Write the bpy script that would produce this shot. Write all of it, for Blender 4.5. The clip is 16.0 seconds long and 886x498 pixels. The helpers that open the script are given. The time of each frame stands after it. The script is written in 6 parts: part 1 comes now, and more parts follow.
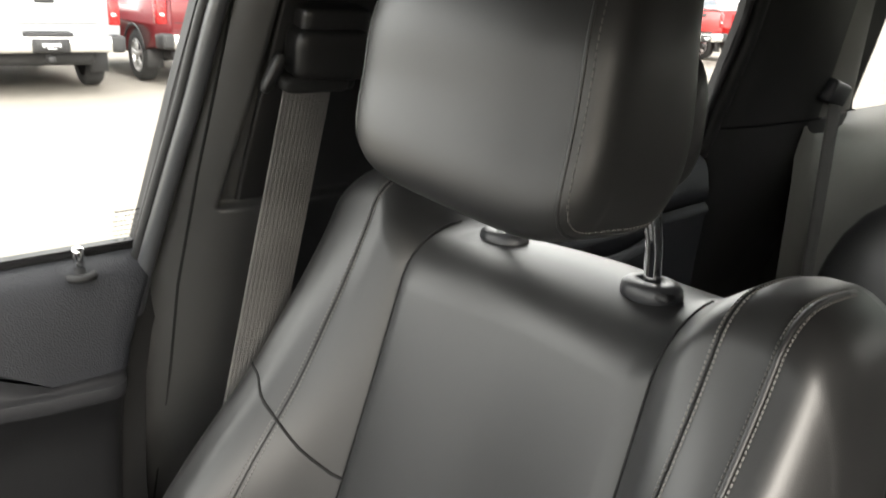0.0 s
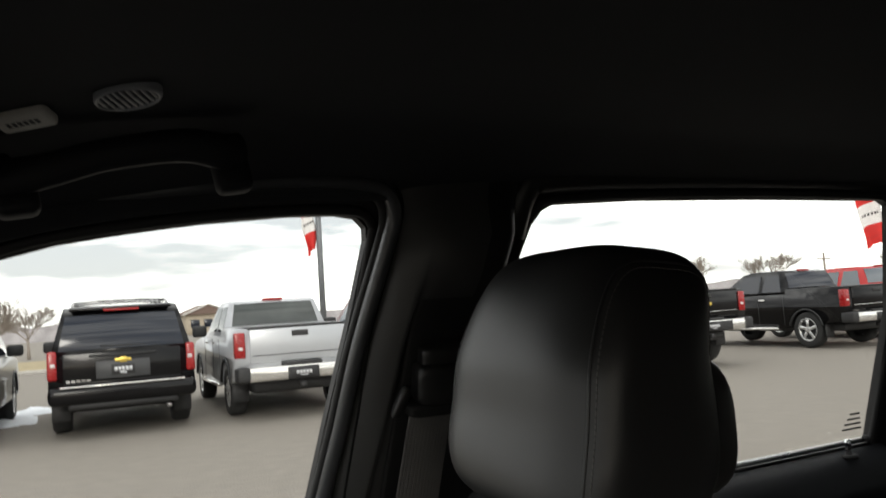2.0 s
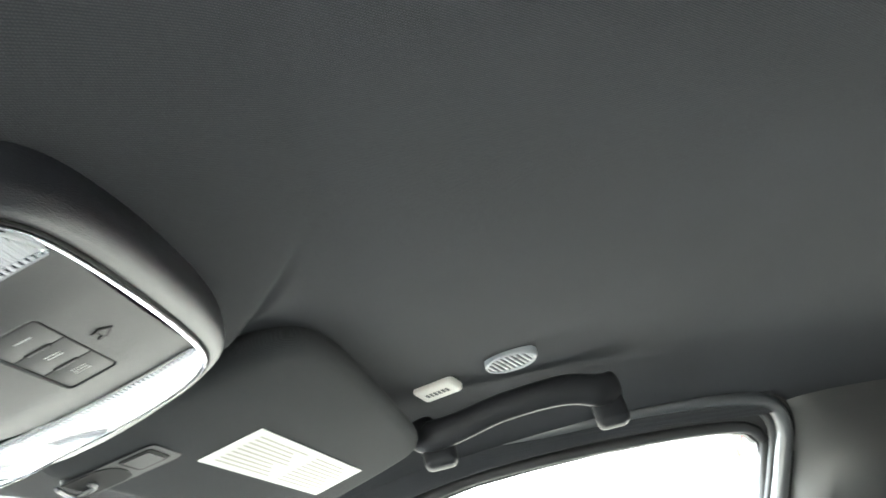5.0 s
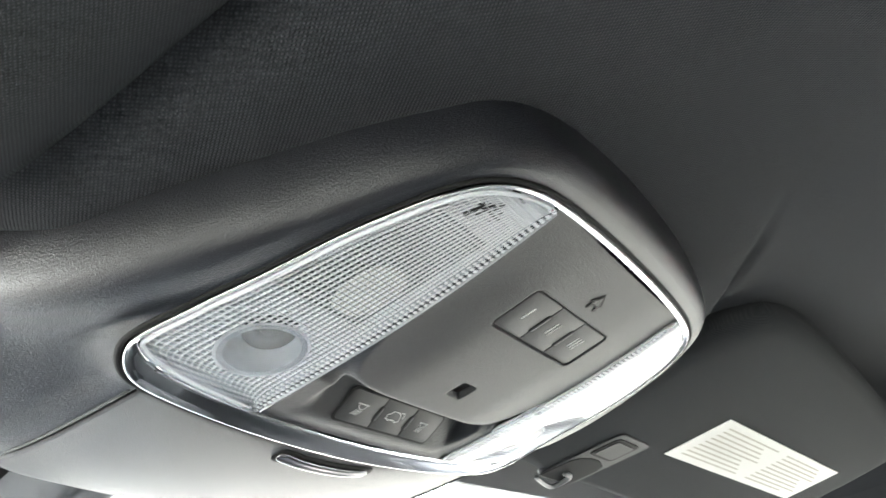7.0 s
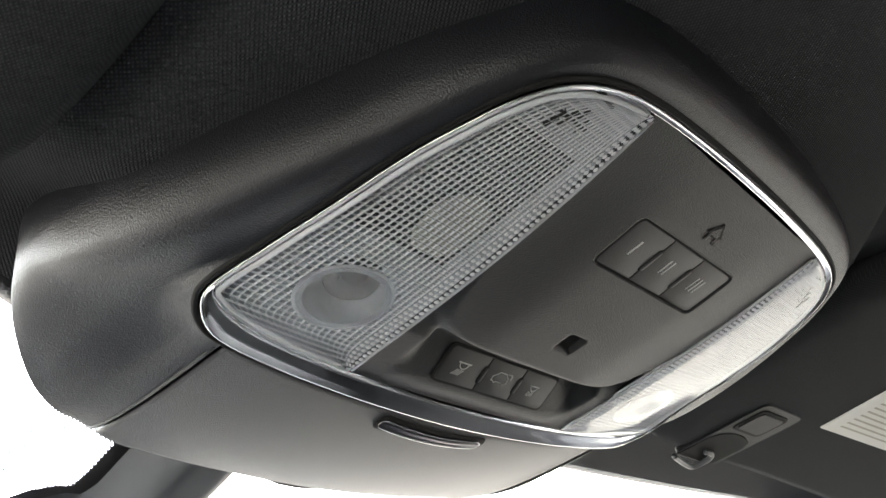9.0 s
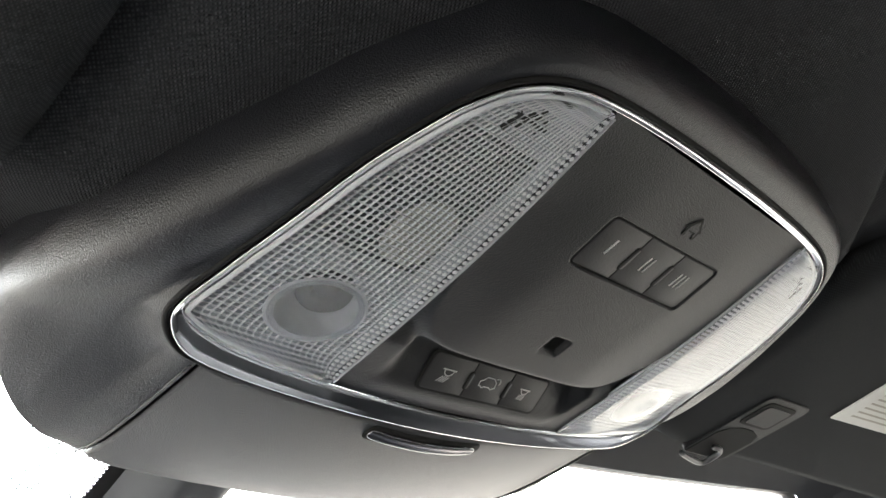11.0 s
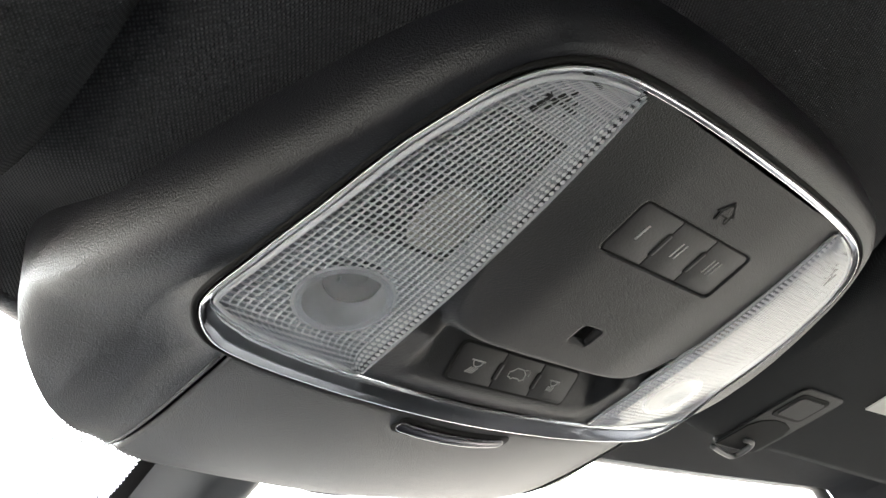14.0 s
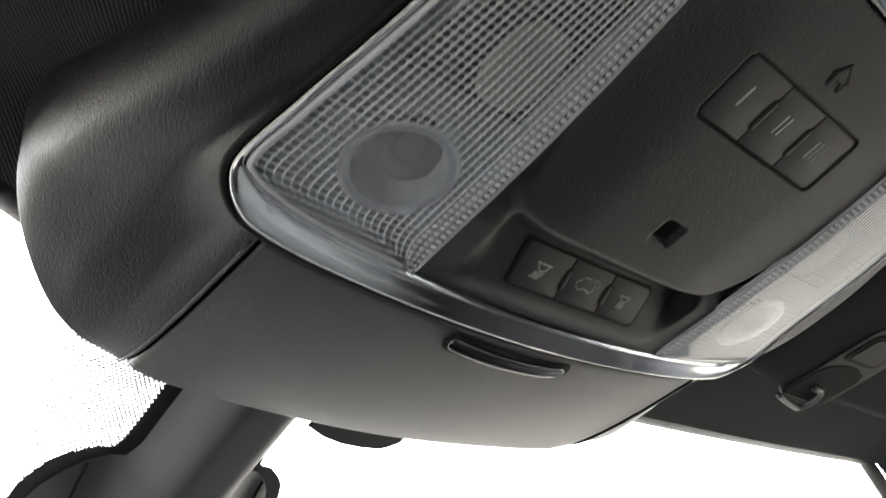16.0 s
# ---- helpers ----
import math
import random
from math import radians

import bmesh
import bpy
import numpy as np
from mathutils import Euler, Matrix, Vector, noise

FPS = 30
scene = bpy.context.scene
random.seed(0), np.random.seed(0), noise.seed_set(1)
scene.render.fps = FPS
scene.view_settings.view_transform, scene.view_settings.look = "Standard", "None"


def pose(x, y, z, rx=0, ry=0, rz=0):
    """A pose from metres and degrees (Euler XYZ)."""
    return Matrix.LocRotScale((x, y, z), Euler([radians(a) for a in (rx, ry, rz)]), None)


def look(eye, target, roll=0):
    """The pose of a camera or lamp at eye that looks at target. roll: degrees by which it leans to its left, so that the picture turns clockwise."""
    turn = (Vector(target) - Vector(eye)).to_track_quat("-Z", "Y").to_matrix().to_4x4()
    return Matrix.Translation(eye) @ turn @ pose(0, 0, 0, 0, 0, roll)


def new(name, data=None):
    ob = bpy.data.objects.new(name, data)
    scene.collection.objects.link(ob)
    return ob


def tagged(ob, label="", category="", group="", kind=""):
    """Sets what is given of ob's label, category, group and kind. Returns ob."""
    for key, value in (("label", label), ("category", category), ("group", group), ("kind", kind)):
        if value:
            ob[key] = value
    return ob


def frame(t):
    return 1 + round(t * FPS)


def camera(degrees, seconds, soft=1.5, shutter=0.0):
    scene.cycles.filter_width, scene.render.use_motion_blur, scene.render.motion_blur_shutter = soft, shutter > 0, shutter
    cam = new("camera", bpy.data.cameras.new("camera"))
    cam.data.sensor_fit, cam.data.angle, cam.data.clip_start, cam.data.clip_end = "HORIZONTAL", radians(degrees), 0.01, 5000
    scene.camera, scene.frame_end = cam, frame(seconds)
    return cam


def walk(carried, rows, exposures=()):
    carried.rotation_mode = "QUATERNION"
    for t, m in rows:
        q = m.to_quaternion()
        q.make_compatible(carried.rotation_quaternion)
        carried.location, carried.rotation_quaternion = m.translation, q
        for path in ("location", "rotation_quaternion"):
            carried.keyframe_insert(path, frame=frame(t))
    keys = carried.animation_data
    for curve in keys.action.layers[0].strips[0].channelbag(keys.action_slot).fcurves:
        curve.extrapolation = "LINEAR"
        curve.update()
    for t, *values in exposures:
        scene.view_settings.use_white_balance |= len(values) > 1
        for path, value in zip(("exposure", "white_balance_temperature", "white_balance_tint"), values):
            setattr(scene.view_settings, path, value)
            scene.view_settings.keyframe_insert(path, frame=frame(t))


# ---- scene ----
cam = camera(57.6, 16.0, shutter=0.3)
PATH = [
    (0, (-0.025, 0.585, 1.488), (1.365, -0.724, 0.894), 2.0),
    (0.5, (-0.059, 0.578, 1.494), (1.475, -0.634, 1.073), 1.3),
    (1, (-0.096, 0.57, 1.5), (1.525, -0.567, 1.217), 1.1),
    (1.5, (-0.163, 0.557, 1.514), (1.561, -0.455, 1.445), -0.5),
    (2, (-0.204, 0.556, 1.519), (1.567, -0.362, 1.665), -3.8),
    (2.5, (-0.206, 0.541, 1.527), (1.594, -0.281, 1.819), -5.9),
    (3, (-0.227, 0.551, 1.529), (1.591, -0.156, 1.971), -6.3),
    (3.2, (-0.231, 0.546, 1.526), (1.589, -0.103, 2.04), -6.2),
    (5.3, (-0.295, 0.537, 1.523), (1.554, 0.697, 2.268), -6.1),
    (5.5, (-0.299, 0.544, 1.522), (1.531, 0.823, 2.278), -5.5),
    (6, (-0.296, 0.558, 1.519), (1.458, 1.116, 2.303), -3.6),
    (6.5, (-0.286, 0.567, 1.516), (1.386, 1.31, 2.324), -2.4),
    (7, (-0.266, 0.581, 1.518), (1.326, 1.471, 2.339), -1.1),
    (7.5, (-0.257, 0.597, 1.516), (1.265, 1.594, 2.346), -0.5),
    (8, (-0.247, 0.605, 1.51), (1.211, 1.684, 2.352), 0.1),
    (8.5, (-0.236, 0.591, 1.506), (1.185, 1.71, 2.36), -0.4),
    (9, (-0.234, 0.586, 1.505), (1.158, 1.738, 2.361), -0.8),
    (11.3, (-0.223, 0.575, 1.507), (1.13, 1.771, 2.368), -2.8),
    (11.5, (-0.223, 0.577, 1.507), (1.127, 1.778, 2.365), -2.8),
    (12, (-0.224, 0.581, 1.506), (1.118, 1.79, 2.364), -2.8),
    (12.5, (-0.224, 0.581, 1.505), (1.109, 1.798, 2.366), -2.8),
    (13, (-0.223, 0.581, 1.505), (1.107, 1.801, 2.366), -2.8),
    (13.5, (-0.223, 0.581, 1.505), (1.101, 1.807, 2.368), -2.7),
    (14, (-0.222, 0.58, 1.505), (1.098, 1.809, 2.369), -2.7),
    (14.5, (-0.222, 0.578, 1.505), (1.095, 1.808, 2.374), -2.7),
    (15, (-0.222, 0.579, 1.505), (1.092, 1.814, 2.371), -2.7),
    (15.5, (-0.219, 0.588, 1.502), (1.093, 1.825, 2.368), -2.7),
    (16, (-0.2, 0.624, 1.49), (1.104, 1.866, 2.36), -2.8),
]
# exposure follows the clip's own brightening and darkening
EXPOSURES = [(0.0, 1.78, 6950, 11), (0.6, 1.03, 6900, 11), (1.2, 0.14, 7000, 11), (1.6, -0.26, 6900, 11), (3.2, -0.2, 6600, 10), (4.4, 2.8, 6300, 4), (5.3, 5.0, 6080, 2), (5.9, 4.8, 6060, 3), (7.0, 4.36, 6200, 6),
             (8.0, 3.76, 6400, 8), (9.0, 3.30, 6480, 10), (13.0, 3.33, 6480, 10), (15.3, 3.36, 6480, 10), (16.0, 2.63, 6520, 10)]
walk(cam, [(t, look(eye, at, roll)) for t, eye, at, roll in PATH], EXPOSURES)
SKY_STRENGTH = 3.0

# ---------------------------------------------------------------- sky and light
w = bpy.data.worlds.new("sky")
scene.world = w
w.use_nodes = True
nt = w.node_tree
bg = nt.nodes["Background"]
sky = nt.nodes.new("ShaderNodeTexSky")
sky.sky_type, sky.sun_disc = "NISHITA", False
sky.sun_elevation, sky.sun_rotation = radians(19), radians(289)
co = nt.nodes.new("ShaderNodeTexCoord")
mp = nt.nodes.new("ShaderNodeMapping")
mp.inputs["Scale"].default_value = (1.3, 1.3, 7.5)
nz = nt.nodes.new("ShaderNodeTexNoise")
nz.inputs["Scale"].default_value, nz.inputs["Detail"].default_value, nz.inputs["Roughness"].default_value = 2.1, 8.0, 0.55
cr = nt.nodes.new("ShaderNodeValToRGB")
cr.color_ramp.elements[0].position, cr.color_ramp.elements[0].color = 0.40, (0.315, 0.325, 0.345, 1)
cr.color_ramp.elements[1].position, cr.color_ramp.elements[1].color = 0.60, (1.0, 1.0, 1.0, 1)
mx = nt.nodes.new("ShaderNodeMix")
mx.data_type = "RGBA"
mx.inputs[0].default_value = 0.93
sc = nt.nodes.new("ShaderNodeVectorMath")
sc.operation = "SCALE"
sc.inputs["Scale"].default_value = 0.12
nt.links.new(co.outputs["Generated"], mp.inputs[0])
nt.links.new(mp.outputs[0], nz.inputs["Vector"])
nt.links.new(nz.outputs[0], cr.inputs[0])
nt.links.new(sky.outputs[0], sc.inputs[0])
nt.links.new(sc.outputs[0], mx.inputs[6])
nt.links.new(cr.outputs[0], mx.inputs[7])
nt.links.new(mx.outputs[2], bg.inputs[0])
bg.inputs[1].default_value = SKY_STRENGTH

sun = bpy.data.lights.new("sun", "SUN")
sun.energy, sun.angle, sun.color = 1.0, radians(15), (1.0, 0.97, 0.93)
so = new("sun", sun)
so.matrix_world = look((0, 0, 0), (0.80, -0.28, -0.29))


# ---------------------------------------------------------------- materials
def mat(name, color, rough=0.5, metal=0.0, grain=0.0, gscale=400.0, var=0.12, vscale=6.0, wear=0.0, spec=0.5, coat=0.0, emit=None, voro=False, stretch=(1, 1, 1)):
    """A procedural surface: base colour with slow variation, fine relief, and uneven gloss."""
    m = bpy.data.materials.new(name)
    m.use_nodes = True
    n, l = m.node_tree.nodes, m.node_tree.links
    b = n["Principled BSDF"]
    b.inputs["Metallic"].default_value = metal
    b.inputs["Specular IOR Level"].default_value = spec
    b.inputs["Coat Weight"].default_value = coat
    b.inputs["Coat Roughness"].default_value = 0.08
    tc = n.new("ShaderNodeTexCoord")
    ma = n.new("ShaderNodeMapping")
    ma.inputs["Scale"].default_value = stretch
    l.new(tc.outputs["Object"], ma.inputs[0])
    a = n.new("ShaderNodeTexNoise")
    a.inputs["Scale"].default_value, a.inputs["Detail"].default_value = vscale, 5
    l.new(ma.outputs[0], a.inputs["Vector"])
    hs = n.new("ShaderNodeMapRange")
    hs.inputs["To Min"].default_value, hs.inputs["To Max"].default_value = 1 - var, 1 + var
    hs.inputs["From Min"].default_value, hs.inputs["From Max"].default_value = 0.3, 0.7
    l.new(a.outputs[0], hs.inputs[0])
    fine = n.new("ShaderNodeTexNoise") if not voro else n.new("ShaderNodeTexVoronoi")
    fine.inputs["Scale"].default_value = gscale
    l.new(ma.outputs[0], fine.inputs["Vector"])
    f2 = n.new("ShaderNodeMapRange")
    f2.inputs["To Min"].default_value, f2.inputs["To Max"].default_value = 1 - var * 0.7, 1 + var * 0.7
    l.new(fine.outputs[0], f2.inputs[0])
    mu = n.new("ShaderNodeMath")
    mu.operation = "MULTIPLY"
    l.new(hs.outputs[0], mu.inputs[0])
    l.new(f2.outputs[0], mu.inputs[1])
    vm = n.new("ShaderNodeVectorMath")
    vm.operation = "SCALE"
    vm.inputs[0].default_value = color[:3]
    l.new(mu.outputs[0], vm.inputs["Scale"])
    l.new(vm.outputs[0], b.inputs["Base Color"])
    rr = n.new("ShaderNodeMapRange")
    rr.inputs["From Min"].default_value, rr.inputs["From Max"].default_value = 0.3, 0.7
    rr.inputs["To Min"].default_value, rr.inputs["To Max"].default_value = max(0.02, rough - 0.06 - wear), min(1, rough + 0.06 + wear)
    if wear < 0:
        rr.inputs["To Min"].default_value, rr.inputs["To Max"].default_value = rough + wear, rough - wear
    l.new(a.outputs[0], rr.inputs[0])
    l.new(rr.outputs[0], b.inputs["Roughness"])
    if grain:
        bu = n.new("ShaderNodeBump")
        bu.inputs["Strength"].default_value, bu.inputs["Distance"].default_value = min(1, grain), (0.0003 if gscale > 2000 else 0.001) if gscale > 50 else 0.02
        l.new(fine.outputs[0], bu.inputs["Height"])
        l.new(bu.outputs[0], b.inputs["Normal"])
    if emit:
        b.inputs["Emission Color"].default_value = (*emit[:3], 1)
        b.inputs["Emission Strength"].default_value = emit[3]
    return m


def clear(name, tint=(1, 1, 1), amount=0.9, rough=0.02, milk=0.0, low=0.045, power=4.5):
    """Clear sheet: lets light straight through and reflects a little."""
    m = bpy.data.materials.new(name)
    m.use_nodes = True
    n, l = m.node_tree.nodes, m.node_tree.links
    n.remove(n["Principled BSDF"])
    t, g, x = n.new("ShaderNodeBsdfTransparent"), n.new("ShaderNodeBsdfGlossy"), n.new("ShaderNodeMixShader")
    lw, pw, f = n.new("ShaderNodeLayerWeight"), n.new("ShaderNodeMath"), n.new("ShaderNodeMapRange")
    t.inputs[0].default_value = (*[c * amount for c in tint], 1)
    g.inputs["Roughness"].default_value = rough
    pw.operation = "POWER"
    pw.inputs[1].default_value = power
    f.inputs["To Min"].default_value, f.inputs["To Max"].default_value = low, 0.95
    l.new(lw.outputs["Facing"], pw.inputs[0])
    l.new(pw.outputs[0], f.inputs[0])
    l.new(f.outputs[0], x.inputs[0])
    if milk:
        pw.inputs[1].default_value = 5.0
    l.new(t.outputs[0], x.inputs[1])
    l.new(g.outputs[0], x.inputs[2])
    out = x
    if milk:
        # a cloudy share that scatters the light
        d, y = n.new("ShaderNodeBsdfDiffuse"), n.new("ShaderNodeMixShader")
        d.inputs[0].default_value = (0.88, 0.90, 0.93, 1)
        y.inputs[0].default_value = milk
        l.new(t.outputs[0], y.inputs[1])
        l.new(d.outputs[0], y.inputs[2])
        l.new(y.outputs[0], x.inputs[1])
    l.new(out.outputs[0], n["Material Output"].inputs[0])
    return m


def woven(name, color, pitch, depth=0.6):
    """Knitted cloth: two crossed waves for the weave, with slow variation."""
    m = mat(name, color, 0.95, grain=0.0, var=0.16, vscale=5, spec=0.15)
    n, l = m.node_tree.nodes, m.node_tree.links
    tc = n.new("ShaderNodeTexCoord")
    hgt = []
    for ang in (38, -38):
        ma = n.new("ShaderNodeMapping")
        ma.inputs["Rotation"].default_value = (0, 0, radians(ang))
        wv = n.new("ShaderNodeTexWave")
        wv.inputs["Scale"].default_value = 0.314 / pitch
        wv.inputs["Distortion"].default_value, wv.inputs["Detail"].default_value, wv.inputs["Detail Scale"].default_value = 1.2, 1, 2
        l.new(tc.outputs["Object"], ma.inputs[0])
        l.new(ma.outputs[0], wv.inputs[0])
        hgt.append(wv)
    mu = n.new("ShaderNodeMath")
    mu.operation = "MULTIPLY"
    l.new(hgt[0].outputs["Fac"], mu.inputs[0])
    l.new(hgt[1].outputs["Fac"], mu.inputs[1])
    bu = n.new("ShaderNodeBump")
    bu.inputs["Strength"].default_value, bu.inputs["Distance"].default_value = depth, 0.0008
    l.new(mu.outputs[0], bu.inputs["Height"])
    b = n["Principled BSDF"]
    l.new(bu.outputs[0], b.inputs["Normal"])
    src = b.inputs["Base Color"].links[0].from_socket
    ml = n.new("ShaderNodeVectorMath")
    ml.operation = "SCALE"
    mr = n.new("ShaderNodeMapRange")
    mr.inputs["To Min"].default_value, mr.inputs["To Max"].default_value = 0.68, 1.38
    l.new(mu.outputs[0], mr.inputs[0])
    l.new(src, ml.inputs[0])
    l.new(mr.outputs[0], ml.inputs["Scale"])
    l.new(ml.outputs[0], b.inputs["Base Color"])
    return m


LEATHER = mat("black_leather", (0.017, 0.0173, 0.0175), 0.42, grain=0.035, gscale=1100, var=0.06, vscale=5, voro=True, spec=0.62, wear=-0.02)
LEATHER_SIDE = mat("grained_leather", (0.016, 0.016, 0.016), 0.40, grain=0.06, gscale=1100, var=0.07, vscale=6, voro=True, spec=0.62, wear=-0.02)
THREAD = mat("grey_thread", (0.085, 0.081, 0.076), 0.55)
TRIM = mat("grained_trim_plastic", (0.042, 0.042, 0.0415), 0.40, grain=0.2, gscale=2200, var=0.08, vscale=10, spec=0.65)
KICK = mat("dark_lower_and_shade_trim", (0.007, 0.0072, 0.008), 0.55, grain=0.3, gscale=900, var=0.1)
ARMREST = mat("satin_armrest_skin", (0.026, 0.0265, 0.029), 0.42, grain=0.2, gscale=800, var=0.1)
PLASTIC = mat("black_grained_plastic", (0.0125, 0.0135, 0.0170), 0.36, grain=0.34, gscale=1950, var=0.08, vscale=14, spec=0.55, wear=-0.012)
PANEL = mat("charcoal_moulded_plastic", (0.0078, 0.0085, 0.0106), 0.44, grain=0.3, gscale=1950, var=0.08, vscale=10, spec=0.28, wear=-0.02)
BUTTON = mat("satin_black_button", (0.015, 0.015, 0.0165), 0.55, grain=0.12, gscale=1500, var=0.08)
GROOVE = mat("dark_gap", (0.004, 0.004, 0.004), 0.9, var=0.05)
ICON = mat("pale_print", (0.42, 0.42, 0.41), 0.7, var=0.08, vscale=300)
ICON_DARK = mat("dark_moulded_icon", (0.006, 0.006, 0.006), 0.5)
CHROME = mat("bright_chrome", (0.78, 0.79, 0.80), 0.07, 1.0, var=0.04)
BARCHROME = mat("dim_reflecting_chrome", (0.20, 0.20, 0.21), 0.16, 1.0, var=0.06)
SATIN = mat("satin_metal", (0.5, 0.5, 0.5), 0.28, 1.0, var=0.06)
HEAD = woven("headliner_cloth", (0.042, 0.0437, 0.048), 0.00100, 0.6)
VISOR = woven("visor_cloth", (0.034, 0.036, 0.0385), 0.0008, 0.4)
HOUSING = mat("satin_grey_housing", (0.045, 0.047, 0.050), 0.42, grain=0.15, gscale=1800, var=0.08, vscale=12)
DARKPL = mat("dull_black_plastic", (0.011, 0.011, 0.011), 0.42, grain=0.15, gscale=1500, var=0.1, vscale=30)
RUBBER = mat("black_rubber", (0.014, 0.014, 0.015), 0.6, grain=0.1, gscale=500)
HANDLE = mat("handle_plastic", (0.012, 0.0125, 0.015), 0.55, grain=0.2, gscale=1100, var=0.1, spec=0.3)
FRAME = mat("window_frame_plastic", (0.05, 0.052, 0.056), 0.33, grain=0.12, gscale=2200, var=0.08, vscale=10, spec=0.9)
DOORSKIN = mat("soft_door_vinyl", (0.022, 0.0235, 0.0285), 0.55, grain=0.5, gscale=700, var=0.12, voro=True)
# trim plastic with the daylight from the windows put into its colour
LITTRIM = mat("daylit_trim", (0.20, 0.195, 0.18), 0.5, grain=0.2, gscale=1500, var=0.08, vscale=10)
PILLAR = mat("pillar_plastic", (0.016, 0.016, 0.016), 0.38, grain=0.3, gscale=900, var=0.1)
BELT = mat("woven_belt", (0.128, 0.122, 0.116), 0.7, var=0.15, vscale=30)
_n, _l = BELT.node_tree.nodes, BELT.node_tree.links
_tc, _ma, _wv, _bu, _mr, _ml = [_n.new(q) for q in ("ShaderNodeTexCoord", "ShaderNodeMapping", "ShaderNodeTexWave", "ShaderNodeBump", "ShaderNodeMapRange", "ShaderNodeVectorMath")]
_ma.inputs["Rotation"].default_value = (radians(28), 0, 0)
_wv.bands_direction = "Z"
_wv.inputs["Scale"].default_value, _wv.inputs["Distortion"].default_value, _wv.inputs["Detail Scale"].default_value = 260.0, 3.0, 90.0
_bu.inputs["Strength"].default_value, _bu.inputs["Distance"].default_value = 0.7, 0.0008
_mr.inputs["To Min"].default_value, _mr.inputs["To Max"].default_value = 0.5, 1.45
_ml.operation = "SCALE"
_l.new(_tc.outputs["Object"], _ma.inputs[0])
_l.new(_ma.outputs[0], _wv.inputs[0])
_l.new(_wv.outputs["Fac"], _bu.inputs["Height"])
_l.new(_wv.outputs["Fac"], _mr.inputs[0])
_b = _n["Principled BSDF"]
_l.new(_b.inputs["Base Color"].links[0].from_socket, _ml.inputs[0])
_l.new(_mr.outputs[0], _ml.inputs["Scale"])
_l.new(_ml.outputs[0], _b.inputs["Base Color"])
_l.new(_bu.outputs[0], _b.inputs["Normal"])
DOTS = mat("ceramic_dots", (0.05, 0.05, 0.05), 0.6)
PAPER = mat("white_label", (0.78, 0.77, 0.73), 0.8, var=0.04)
PRINT = mat("grey_print", (0.45, 0.42, 0.36), 0.8, var=0.1)
BADGE = mat("ivory_badge", (0.6, 0.59, 0.55), 0.5, var=0.05)
REFL = mat("silver_reflector", (0.46, 0.47, 0.49), 0.4, 0.1, var=0.2, vscale=60)
WELL_DARK = mat("dark_lamp_well", (0.03, 0.032, 0.036), 0.4, var=0.3, vscale=80)
WARM = mat("frosted_bulb", (0.50, 0.465, 0.41), 0.35, var=0.06)
SPOT_DARK = mat("smoked_spot_dome", (0.05, 0.052, 0.055), 0.22, grain=0.03, gscale=900, var=0.1, vscale=60)
FROST = clear("frosted_spot", (0.93, 0.96, 1.0), 0.92, 0.2, 0.25)
SPOT_EDGE = clear("frosted_spot_edge", (0.93, 0.96, 1.0), 0.9, 0.2, 0.42)
RIMCLEAR = clear("clear_lens_rim", (0.93, 0.96, 1.0), 0.85, 0.1, 0.25)
PALE = mat("pale_satin_rim", (0.24, 0.25, 0.265), 0.3, grain=0.1, gscale=900, var=0.12, vscale=60)
# one lens plastic twice: cloudy for ridges' highlights, clear for dark pits
LENS = clear("clear_prism_bright", (0.93, 0.96, 1.0), 0.9, 0.2, 0.64)
LENS_PIT = clear("clear_prism_dark", (0.93, 0.96, 1.0), 0.88, 0.14, 0.13)
COVER = clear("smooth_lens_face", (1, 1, 1), 0.99, 0.05, 0.0, 0.012, 4.3)
GLASS = clear("side_glass", (0.97, 1.0, 0.98), 0.97, 0.0)
DIMGLASS = clear("dimming_glass", (0.9, 1.0, 0.95), 0.25, 0.0)


# ---------------------------------------------------------------- mesh helpers
def part(name, bm, material, parent=None, label="", smooth=True, scale=1.0):
    """Links a bmesh as one mesh object under a thing or under a part."""
    if scale != 1.0:
        bmesh.ops.scale(bm, vec=(scale,) * 3, verts=bm.verts)
    me = bpy.data.meshes.new(name)
    bmesh.ops.recalc_face_normals(bm, faces=bm.faces)
    bm.to_mesh(me)
    bm.free()
    for p in me.polygons:
        p.use_smooth = smooth
    me.materials.append(material)
    ob = new(name, me)
    if parent is not None:
        ob.parent = parent
    if label:
        ob["label"] = label
    return ob


def sharp(ob, deg=35):
    """Creases edges steeper than an angle."""
    ob.data.set_sharp_from_angle(angle=radians(deg))
    return ob


def empty(name, m, label, category, group="", kind=""):
    ob = new(name)
    ob.empty_display_size = 0.05
    ob.matrix_world = m
    return tagged(ob, label, category, group, kind)


def grid(fn, us, vs, bm=None, wrap=False):
    """A sheet of quads through fn(u, v)."""
    bm = bm or bmesh.new()
    rows = [[bm.verts.new(fn(u, v)) for u in us] for v in vs]
    for j in range(len(vs) - 1):
        for i in range(len(us) - (0 if wrap else 1)):
            k = (i + 1) % len(us)
            bm.faces.new((rows[j][i], rows[j][k], rows[j + 1][k], rows[j + 1][i]))
    return bm


def loft(loops, bm=None, closed=True, caps=True):
    """Skins through loops with equal counts of points."""
    bm = bm or bmesh.new()
    rows = [[bm.verts.new(p) for p in lp] for lp in loops]
    n = len(rows[0])
    for a, b in zip(rows, rows[1:]):
        for i in range(n if closed else n - 1):
            k = (i + 1) % n
            bm.faces.new((a[i], a[k], b[k], b[i]))
    if caps and closed:
        bm.faces.new(rows[0])
        bm.faces.new(rows[-1])
    return bm


